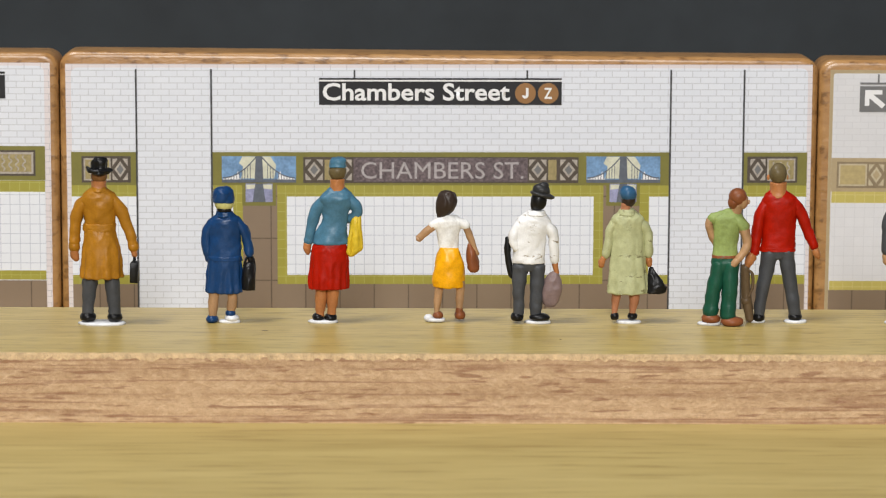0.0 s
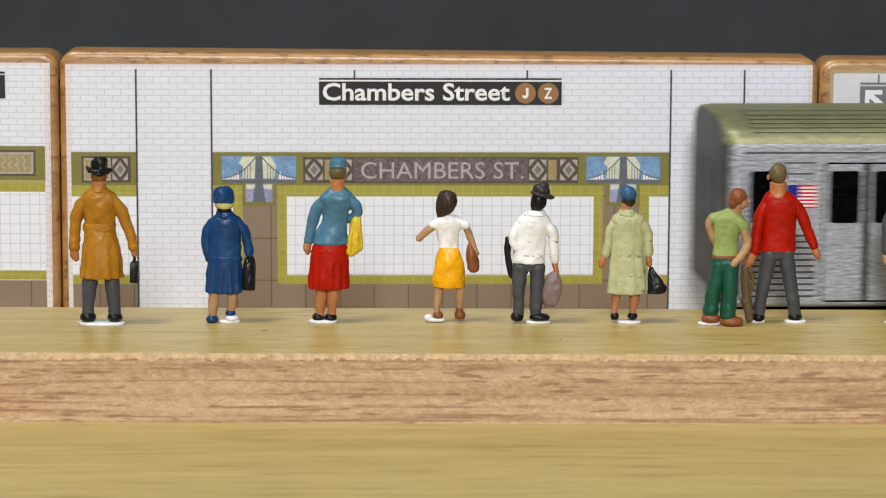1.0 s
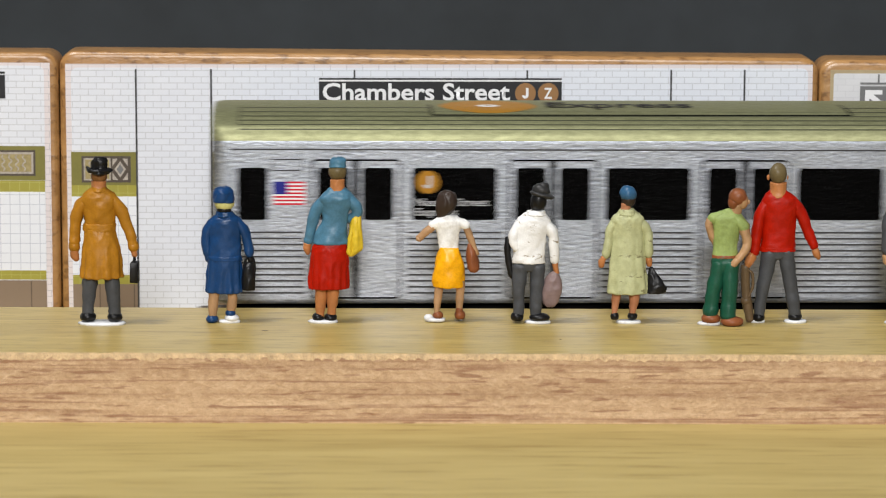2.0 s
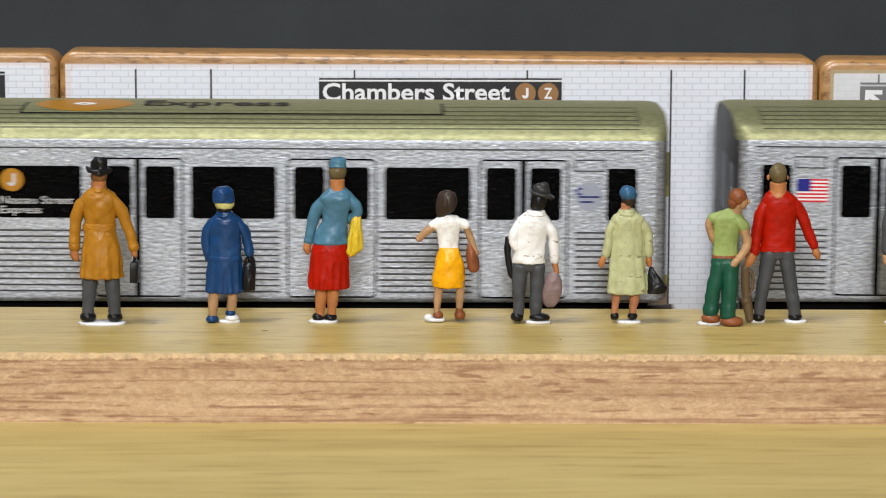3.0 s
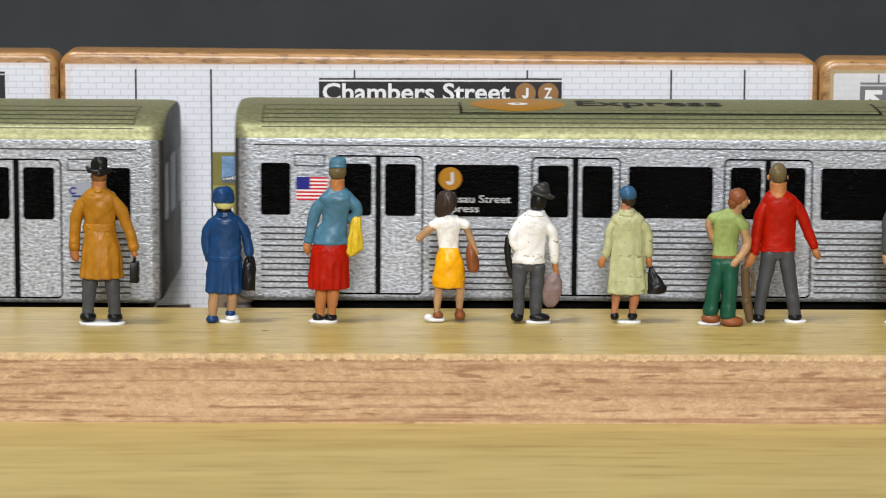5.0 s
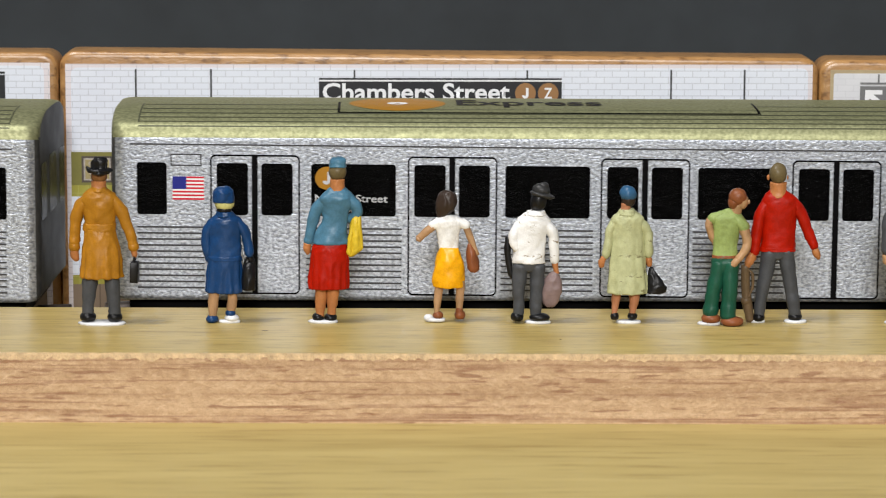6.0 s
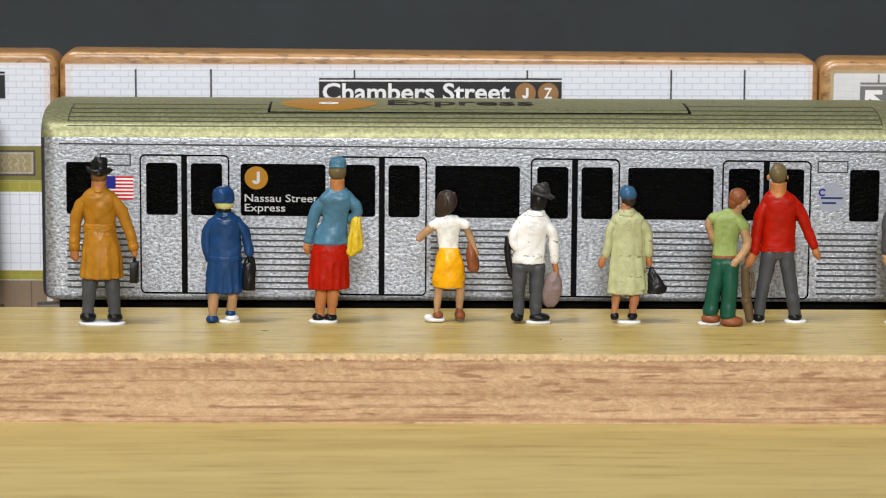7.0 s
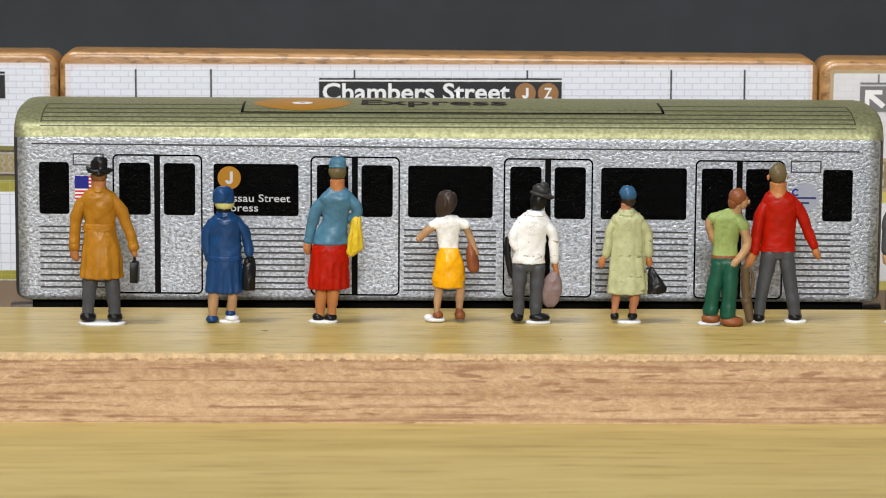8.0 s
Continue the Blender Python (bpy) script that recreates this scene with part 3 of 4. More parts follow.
def car_body(parent):
    bm = bmesh.new()
    r, n = 2.0, 8
    stations = []
    for k in range(n + 1):
        t = math.pi / 2 * k / n
        stations.append((r * (1 - math.sin(t)), r * (1 - math.cos(t))))
    ends = [(x, i) for i, x in ((s[0], s[1]) for s in stations)]
    path = ends + [(r + 0.4, 0.0), (CAR_L - r - 0.4, 0.0)] + [(CAR_L - x, i) for x, i in reversed(ends)]
    loops = []
    for x, inset in path:
        loops.append([bm.verts.new((x, y, h)) for y, h in car_profile(inset)])
    m = len(loops[0])
    for a, b in zip(loops, loops[1:]):
        for k in range(m):
            fc = bm.faces.new((a[k], b[k], b[(k + 1) % m], a[(k + 1) % m]))
            h = fc.calc_center_median().z
            end = min(a[k].co.x, CAR_L - b[k].co.x) < 0.55 and max(a[k].co.x, CAR_L - a[k].co.x) > CAR_L - 1.0
            fc.material_index = 1 if h > CREASE - 0.05 else (2 if end and abs(a[k].co.x - b[k].co.x) < 5 else 0)
    for lp in (loops[0], loops[-1]):
        bm.faces.new(lp).material_index = 2
    ob = part("body", bm, [M_silver, M_roof, M_end], parent, "silver foil sides under a champagne-green roof", smooth=True)
    for p in ob.data.polygons:
        if len(p.vertices) > 4:
            p.use_smooth = False
    return ob


LEAN = [0.0]


def lean(x, h):
    """The print on a car's side may run slightly out of level."""
    return h - (x - CAR_L / 2) * LEAN[0]


def lean_pts(pts):
    return [(x, lean(x, h)) for x, h in pts]


def roof_y(share):
    """Roof surface at a share of the half width: (y, h)."""
    return CAR_W / 2 * share, roof_h(CAR_W / 2 * share)


def on_roof(bm, x0, x1, f0, f1, lift=0.03, mat=0, n=1, nx=1):
    """A strip laid on the roof curve between two shares of the half width."""
    rows = []
    for k in range(n + 1):
        y, h = roof_y(f0 + (f1 - f0) * k / n)
        rows.append([bm.verts.new((x0 + (x1 - x0) * q / nx, y, h + lift)) for q in range(nx + 1)])
    for a, b in zip(rows, rows[1:]):
        for q in range(nx):
            bm.faces.new((a[q], a[q + 1], b[q + 1], b[q])).material_index = mat


def subway_car(slope, slip):
    """One car; its print may lean by a slope and the roof sign sit off the middle by slip."""
    LEAN[0] = slope
    car = empty("subway_car", pose(0, 0, 0), "toy subway car, silver foil sides, champagne-green roof", "toy train", "cars of the train")
    car_body(car)
    y = -0.005
    # dark line under the roof
    bm = bmesh.new()
    stroke(bm, lean_pts([(2.6, 20.45), (113.2, 20.45)]), 0.2, y)
    part("roof_line", bm, M_line, car, "thin dark line under the roof")
    # doors: two leaves, each with its window, in a black outline
    for x0 in (13.3, 39.7, 65.55, 91.25):
        w = 11.95
        door = part("door", prism(bmesh.new(), lean_pts(round_rect(x0 + 0.15, x0 + w - 0.15, 0.45, 19.0, 0.55)), y, 0.03), M_silver, car, "silver double door with black outline")
        bm = bmesh.new()
        o, i = round_rect(x0 - 0.02, x0 + w + 0.02, 0.3, 19.15, 0.75), round_rect(x0 + 0.2, x0 + w - 0.2, 0.52, 18.93, 0.55)
        ring_frame(bm, lean_pts(o), lean_pts(i), y - 0.03, 0.03)
        part("door_outline", bm, M_ink, door)
        cx = x0 + w / 2 - 0.05
        part("door_gap", prism(bmesh.new(), lean_pts(rect(cx - 0.4, cx + 0.4, 0.5, 19.0)), y - 0.03, 0.03), M_ink, door, "black rubber door gap")
        for a, b in ((0.85, 5.05), (6.8, 11.0)):
            part("window", prism(bmesh.new(), lean_pts(round_rect(x0 + a, x0 + b, 11.0, 18.0, 0.45)), y - 0.03, 0.03), M_glass, door, "black door window")
    # side windows
    for x0, x1, name in ((3.5, 7.5, "window"), (26.75, 38.1, "window"), (52.75, 64.1, "window"), (78.6, 90.1, "window"), (108.4, 112.4, "window")):
        lo, hi = 11.0, 18.0
        w = part(name, prism(bmesh.new(), lean_pts(round_rect(x0, x1, lo, hi, 0.4)), y, 0.03), M_glass, car, "black window")
        if abs(x0 - 26.75) < 0.01:
            part("route_bullet", prism(bmesh.new(), lean_pts(disc(28.85, 16.1, 1.55)), y - 0.03, 0.03), M_orange, w, "ochre route bullet")
            letter_j("bullet_letter", 28.85, lean(28.85, 15.25), 1.7, y - 0.06, M_route, w)
            lettering("route_text", "Nassau Street", 27.3, lean(27.3, 12.9), 1.02, y - 0.07, M_route, w, bold=0.006, width=9.7, tilt=-LEAN[0])
            lettering("route_text", "Express", 27.3, lean(27.3, 11.6), 1.02, y - 0.07, M_route, w, bold=0.006, width=5.4, tilt=-LEAN[0])
    # louvres
    for x0, x1 in ((3.5, 12.5), (26.1, 38.9), (52.2, 64.6), (78.0, 90.4), (104.2, 112.3)):
        for k in range(11):
            h = 9.3 - 0.82 * k
            part("louvre", stroke(bmesh.new(), lean_pts([(x0, h), (x1, h)]), 0.23, y, 0.06), M_line, car)
    # vents
    for x0 in (8.0, 104.0):
        bm = bmesh.new()
        ring_frame(bm, lean_pts(rect(x0, x0 + 4.15, 17.55, 19.2)), lean_pts(rect(x0 + 0.18, x0 + 3.97, 17.73, 19.02)), y)
        part("vent", bm, M_line, car, "small outlined vent")
    # flag decal
    fx0, fx1, fz0, fz1 = 8.25, 12.45, 13.0, 16.15
    flag = part("flag_decal", prism(bmesh.new(), lean_pts(rect(fx0, fx1, fz0, fz1)), y, 0.03), M_white, car, "flag decal with red and white stripes")
    st = (fz1 - fz0) / 13
    for k in range(0, 13, 2):
        part("stripe", prism(bmesh.new(), lean_pts(rect(fx0, fx1, fz1 - st * (k + 1), fz1 - st * k)), y - 0.03, 0.015), M_red, flag)
    part("canton", prism(bmesh.new(), lean_pts(rect(fx0, fx0 + 1.85, fz1 - st * 7, fz1)), y - 0.045, 0.015), M_blue, flag, "blue canton")
    # round badge
    badge = part("badge", prism(bmesh.new(), lean_pts(disc(106.0, 14.2, 1.95)), y, 0.03), M_badge, car, "round grey badge with blue marks")
    arc = [(104.75 + 0.42 * math.cos(q * 0.42 + 0.6), lean(104.75, 14.9) + 0.42 * math.sin(q * 0.42 + 0.6)) for q in range(13)]
    part("badge_mark", stroke(bmesh.new(), arc, 0.24, y - 0.03, 0.02), M_blue, badge, "small blue ring")
    for x0, x1, h in ((104.55, 107.5, 14.02), (104.75, 106.6, 13.35)):
        part("badge_bar", prism(bmesh.new(), lean_pts(rect(x0, x1, h, h + 0.26)), y - 0.03, 0.02), M_navy_ink, badge)
    # roof ribs and centre sign
    for k, f in enumerate((0.0443, 0.0981, 0.1811, 0.2883, 0.4468, 0.7204)):
        a, b = (3.7 + 0.05 * k, CAR_L - 4.0 - 0.05 * k)
        bm = bmesh.new()
        on_roof(bm, a, b, f, f + 0.009 + 0.006 * k, 0.03, nx=6)
        part("roof_rib", bm, M_rib, car)
    for x in (3.6, CAR_L - 4.05):
        bm = bmesh.new()
        on_roof(bm, x, x + 0.2, 0.0443, 0.8, 0.03, n=16)
        part("roof_rib", bm, M_rib, car)
    bm = bmesh.new()
    on_roof(bm, 30.6 + slip, 87.4 + slip, 0.3326, 1.0, 0.035, n=6, nx=4)
    sign = part("roof_sign", bm, M_roof, car, "green roof panel with route sign")
    bm = bmesh.new()
    on_roof(bm, 30.4 + slip, 87.6 + slip, 0.322, 0.348, 0.06, nx=4)
    on_roof(bm, 30.4 + slip, 30.75 + slip, 0.343, 1.0, 0.06, n=8)
    on_roof(bm, 87.25 + slip, 87.6 + slip, 0.343, 1.0, 0.06, n=8)
    part("sign_outline", bm, M_ink, sign)
    bm = bmesh.new()
    bx, by = 38.5 + slip, CAR_W / 2 - 1.8
    for mat, r0, r1, lift in ((0, 0.0, 6.6, 0.07), (1, 0.45, 1.45, 0.09)):
        rings = []
        for r in [r0 + (r1 - r0) * k / 6 for k in range(7)]:
            ring = []
            for k in range(40):
                t = math.pi * k / 20
                x, yy = bx + r * math.cos(t), by + r * math.sin(t)
                ring.append(bm.verts.new((x, yy, roof_h(min(yy, CAR_W - yy)) + lift)))
            rings.append(ring)
        for p, q in zip(rings, rings[1:]):
            for k in range(40):
                bm.faces.new((p[k], p[(k + 1) % 40], q[(k + 1) % 40], q[k])).material_index = mat
    bmesh.ops.remove_doubles(bm, verts=bm.verts, dist=1e-5)
    part("roof_bullet", bm, [M_orange, M_white], sign, "ochre route bullet on the roof")
    word = lettering("roof_word", "Express", 46.6 + slip, 0, 6.2, 0, M_ink, sign, bold=0.02, width=20.0)
    for v in word.data.vertices:
        yy = CAR_W / 2 - 3.6 + v.co.z / MM
        v.co = Vector((v.co.x / MM, yy, roof_h(min(yy, CAR_W - yy)) + 0.09)) * MM
    # end doors with dark windows
    for x, s in ((-0.01, 1), (CAR_L + 0.01, -1)):
        bm = bmesh.new()
        pts = round_rect(10.5, 17.5, 10.4, 18.3, 0.5)
        prism(bm, pts, 0, 0.03)
        for v in bm.verts:
            v.co = Vector((x + (v.co.y if s > 0 else -v.co.y), v.co.x, v.co.z))
        part("end_window", bm, M_glass, car, "black end window")
        bm = bmesh.new()
        for p in (round_rect(2.6, 7.6, 10.4, 18.0, 0.5), round_rect(20.4, 25.4, 10.4, 18.0, 0.5)):
            prism(bm, p, 0, 0.03)
        for v in bm.verts:
            v.co = Vector((x + (v.co.y if s > 0 else -v.co.y), v.co.x, v.co.z))
        part("end_window", bm, M_glass, car, "black end window")
    # underframe, wheels, couplers
    part("underframe", slab(bmesh.new(), 2.2, CAR_L - 2.2, 1.6, CAR_W - 1.6, -2.6, -0.2, 0.3), M_chassis, car, "black plastic underframe")
    for wx in (14.0, 30.0, CAR_L - 30.0, CAR_L - 14.0):
        for wy, dy in ((4.0, 1), (CAR_W - 7.5, 1)):
            bm = bmesh.new()
            bmesh.ops.create_cone(bm, cap_ends=True, segments=28, radius1=5.2, radius2=5.2, depth=3.5,
                                  matrix=Matrix.Translation((wx, wy + 1.75, -FLOOR + 5.2)) @ Matrix.Rotation(math.pi / 2, 4, "X"))
            bmesh.ops.bevel(bm, geom=[e for e in bm.edges if len(e.link_faces) == 2 and e.calc_face_angle() > 1], offset=0.4, segments=2, affect="EDGES")
            part("wheel", bm, M_chassis, car, "black plastic wheel")
    for x, s in ((2.4, -1), (CAR_L - 2.4, 1)):
        bm = bmesh.new()
        bmesh.ops.create_cone(bm, cap_ends=True, segments=20, radius1=1.5, radius2=1.7, depth=4.6,
                              matrix=Matrix.Translation((x + s * 2.3, CAR_W / 2, -4.6)) @ Matrix.Rotation(math.pi / 2, 4, "Y"))
        part("coupler", bm, M_coupler, car, "small dark steel magnet coupler")
    return car


lead_car = subway_car(0.0012, -1.0)
rear_car = subway_car(0.0062, -0.2)


# ---------------------------------------------------------------- painted miniature figures on the platform
# Figures are drawn on a sheet of U millimetres to the unit, x to the right and rows counted downwards from the head.
U, V = 0.0735, 0.0746


def enamel(name, c, rough=0.36, spec=0.28):
    return coated(name, c, rough * 1.15, 0, 0.22, 620, 0.00006, spec)


P_skin = enamel("skin_enamel", (0.43, 0.17, 0.058))
P_tan = enamel("tan_skin_enamel", (0.40, 0.235, 0.12))
P_brownskin = enamel("brown_skin_enamel", (0.40, 0.17, 0.085))
P_white = enamel("white_enamel", (0.84, 0.83, 0.81), 0.42)
P_base = enamel("white_plastic_base", (0.72, 0.73, 0.75), 0.4)
P_black = enamel("black_enamel", (0.006, 0.006, 0.007), 0.34)
P_grey = enamel("grey_enamel", (0.06, 0.064, 0.072), 0.42)
P_ochre = enamel("ochre_enamel", (0.36, 0.155, 0.010))
P_navy = enamel("navy_enamel", (0.007, 0.042, 0.135), 0.3)
P_blond = enamel("blond_enamel", (0.62, 0.60, 0.24))
P_teal = enamel("teal_enamel", (0.062, 0.165, 0.25), 0.34)
P_red = enamel("red_enamel", (0.36, 0.007, 0.0), 0.4, 0.18)
P_yellow = enamel("yellow_enamel", (0.66, 0.47, 0.03))
P_amber = enamel("amber_enamel", (0.80, 0.37, 0.004), 0.3)
P_umber = enamel("umber_hair_enamel", (0.17, 0.075, 0.025))
P_ash = enamel("ash_hair_enamel", (0.13, 0.098, 0.045))
P_dark = enamel("dark_hair_enamel", (0.035, 0.022, 0.016))
P_russet = enamel("russet_enamel", (0.22, 0.07, 0.025))
P_mauve = enamel("mauve_enamel", (0.22, 0.155, 0.15))
P_sage = coated("worn_sage_enamel", (0.43, 0.445, 0.24), 0.5, 0, 0.18, 900, 0.0001, 0.4, stain_or_glint=(0.20, 0.19, 0.09))
P_worn = coated("worn_white_enamel", (0.80, 0.80, 0.80), 0.42, 0, 0.08, 620, 0.00014, 0.4, stain_or_glint=(0.30, 0.25, 0.18))
P_beret = enamel("beret_blue_enamel", (0.03, 0.10, 0.20), 0.32)
P_green = enamel("leaf_green_enamel", (0.26, 0.335, 0.105), 0.45)
P_forest = enamel("forest_green_enamel", (0.008, 0.072, 0.042), 0.36)
P_hatgrey = enamel("hat_grey_enamel", (0.03, 0.03, 0.031), 0.36)
P_bag = enamel("brown_bag_enamel", (0.13, 0.085, 0.045))


class Figure:
    """Collects the moulded shapes of one figure into one mesh."""

    def __init__(self, ox, oz):
        self.bm, self.ox, self.oz, self.mats, self.torso = bmesh.new(), ox, oz, [], (None, ox)

    def slot(self, m):
        if m not in self.mats:
            self.mats.append(m)
        return self.mats.index(m)

    def smooth_rows(self, rows, n=4):
        out, m = [], len(rows)
        for k in range(m - 1):
            a, b, c, d = (rows[max(0, min(m - 1, q))] for q in (k - 1, k, k + 1, k + 2))
            for s in range(n):
                t = s / n
                out.append(tuple(0.5 * (2 * q + (r - p) * t + (2 * p - 5 * q + 4 * r - w) * t * t + (3 * q - p - 3 * r + w) * t ** 3) for p, q, r, w in zip(a, b, c, d)))
        return out + [rows[-1]]

    def skin_loops(self, loops, mat):
        k, bm = self.slot(mat), self.bm
        vs = [[bm.verts.new(p) for p in lp] for lp in loops]
        n = len(vs[0])
        fs = [bm.faces.new(vs[0]), bm.faces.new(list(reversed(vs[-1])))]
        for a, b in zip(vs, vs[1:]):
            for q in range(n):
                fs.append(bm.faces.new((a[q], b[q], b[(q + 1) % n], a[(q + 1) % n])))
        for fc in fs:
            fc.material_index = k

    def loft(self, mat, rows, y=0.0, deep=0.54, pleats=0, fold=0.0, seg=36, cap=3.0):
        """Stacked ovals: rows of centre x, row, half width, from top or bottom."""
        rows = self.smooth_rows([tuple(map(float, r)) for r in rows], 6)
        self.torso = mat, rows[len(rows) // 2][0]
        up = 1 if rows[-1][1] < rows[0][1] else -1
        first, last = rows[0], rows[-1]
        rows = [(first[0], first[1] + up * cap * 0.35, first[2] - cap)] + rows + [(last[0], last[1] - up * cap * 0.35, last[2] - cap)]
        top, bot = min(r[1] for r in rows), max(r[1] for r in rows)
        loops = []
        for cx, row, hw in rows:
            lp = []
            hw = max(hw, 0.8)
            f = fold * (row - top) / (bot - top + 1e-6)
            for q in range(seg * (2 if pleats else 1)):
                a = 2 * math.pi * q / (seg * (2 if pleats else 1))
                g = 1 + f * (math.cos(pleats * a + 0.6 * math.sin(2 * a + cx)) - 0.5 * max(0.0, math.sin(3 * a + cx)) ** 2) if pleats else 1 + 0.02 * math.sin(3 * a + row * 0.15)
                if not pleats and hw > 16:
                    # drawn cloth: slanting creases, deeper towards the waist and armpits
                    g -= 0.055 * max(0.0, math.sin(4 * a + row * 0.16 + cx)) ** 4 + 0.045 * max(0.0, math.sin(5 * a - row * 0.21 + 2 * cx)) ** 5
                lp.append(((cx - self.ox + hw * math.cos(a) * g) * U, (y + hw * deep * math.sin(a) * g) * U, (self.oz - row) * V))
            loops.append(lp)
        self.skin_loops(loops, mat)

    def limb(self, mat, rows, seg=14, n=4, wrinkle=0.04):
        """A bent tube: rows of x, row, radius, depth."""
        rows = [tuple(map(float, r)) for r in rows]
        if mat is self.torso[0] and 340 < rows[0][1] < 400:
            # an arm grows out of the shoulder
            x, row, r, y = rows[0]
            inward = 1 if self.torso[1] > x else -1
            rows[0] = (x + inward * 6, row + 1, r * 0.86, y)
            rows.insert(0, (x + inward * 14, row - 3, r * 0.55, y))
        rows = self.smooth_rows(rows, n)
        pts = [Vector(((x - self.ox) * U, y * U, (self.oz - row) * V)) for x, row, r, y in rows]
        rad = [r[2] * U for r in rows]
        d0, d1 = (pts[0] - pts[1]).normalized(), (pts[-1] - pts[-2]).normalized()
        pts = [pts[0] + d0 * rad[0] * 0.3, pts[0] + d0 * rad[0] * 0.2] + pts + [pts[-1] + d1 * rad[-1] * 0.45, pts[-1] + d1 * rad[-1] * 0.75]
        rad = [rad[0] * 0.4, rad[0] * 0.75] + rad + [rad[-1] * 0.82, rad[-1] * 0.4]
        loops = []
        for k, p in enumerate(pts):
            d = (pts[min(k + 1, len(pts) - 1)] - pts[max(k - 1, 0)]).normalized()
            u = d.cross(Vector((0, 1, 0)))
            u = u.normalized() if u.length > 1e-6 else Vector((1, 0, 0))
            w = d.cross(u)
            g = 1 + wrinkle * math.sin(k * 1.7 + rows[0][0]) + 0.5 * wrinkle * math.sin(k * 0.9)
            loops.append([p + (u * math.cos(2 * math.pi * q / seg) + w * math.sin(2 * math.pi * q / seg)) * rad[k] * g for q in range(seg)])
        self.skin_loops(loops, mat)

    def ball(self, mat, x, row, rx, rz, y=0.0, ry=None, tilt=0.0, n=8, seg=18, sole=1.0):
        """An egg shape, leaning by tilt degrees, cut flat below at a share of its height."""
        ry = rx if ry is None else ry
        ca, sa = math.cos(radians(tilt)), math.sin(radians(tilt))
        loops = []
        for k in range(n + 1):
            t = math.pi * (0.06 + 0.88 * k / n)
            lp = []
            for q in range(seg):
                a = 2 * math.pi * q / seg
                px, pz = rx * math.sin(t) * math.cos(a), max(rz * math.cos(t), -rz * sole)
                lp.append(((x - self.ox + px * ca + pz * sa) * U, (y + ry * math.sin(t) * math.sin(a)) * U, (self.oz - row + pz * ca - px * sa) * V))
            loops.append(lp)
        self.skin_loops(loops, mat)

    def shoe(self, mat, x, row, half, high, turn=0.0, y=0.0, deep=1.5):
        """A low rounded shoe, its toe away from the platform edge or turned sideways."""
        self.ball(mat, x, row, half, high, y + (deep - 1) * half * 0.6, half * deep, 0, sole=0.72)

    def base(self, x, row, half, deep=0.55, y=0.0):
        loops = []
        for z, g in ((0.0, 1.0), (3.0, 1.0), (4.6, 0.94), (5.2, 0.82)):
            loops.append([((x - self.ox + half * g * math.cos(2 * math.pi * q / 26) * (1 + 0.05 * math.sin(3 * q))) * U, (y + half * deep * g * math.sin(2 * math.pi * q / 26)) * U, z * V) for q in range(26)])
        self.skin_loops(loops, P_base)

    def slab(self, mat, x0, x1, r0, r1, y0, y1, bev=1.2):
        b2 = bmesh.new()
        slab(b2, (x0 - self.ox) * U, (x1 - self.ox) * U, y0 * U, y1 * U, (self.oz - r1) * V, (self.oz - r0) * V, bev * U, 2)
        vs = {v: self.bm.verts.new(v.co) for v in b2.verts}
        k = self.slot(mat)
        for fc in b2.faces:
            self.bm.faces.new([vs[v] for v in fc.verts]).material_index = k
        b2.free()

    def done(self, place, label):
        # hand-sculpted unevenness: soft dents and cloth folds
        for v in self.bm.verts:
            if v.co.z > 0.5:
                q = Vector((v.co.x * 0.9, v.co.y * 0.9, v.co.z * 0.55)) + Vector((self.ox, 0, 0))
                v.co += noise.noise_vector(q) * 0.08 + noise.noise_vector(q * 2.3) * 0.05
        self.bm.normal_update()
        for v in self.bm.verts:
            if v.co.z > 1.6:
                q = Vector((v.co.x * 0.75, v.co.y * 0.75, v.co.z * 0.36)) + Vector((self.oz, self.ox, 0))
                slant = Vector((q.x + 0.5 * q.z, q.y, q.z * 2.0)) * 1.3
                crease = max(0.0, 1 - 7 * abs(noise.noise(q))) * 0.085 + max(0.0, 1 - 8 * abs(noise.noise(slant))) * 0.06
                v.co -= v.normal * crease
        ob = part("figurine", self.bm, self.mats, None, smooth=True)
        low = min(v.co.z for v in ob.data.vertices)
        ob.matrix_world = pose(place[0] * MM, place[1] * MM, (8.65 - low * 1000) * MM)
        return tagged(ob, label, "figurine", "painted figures on the platform")


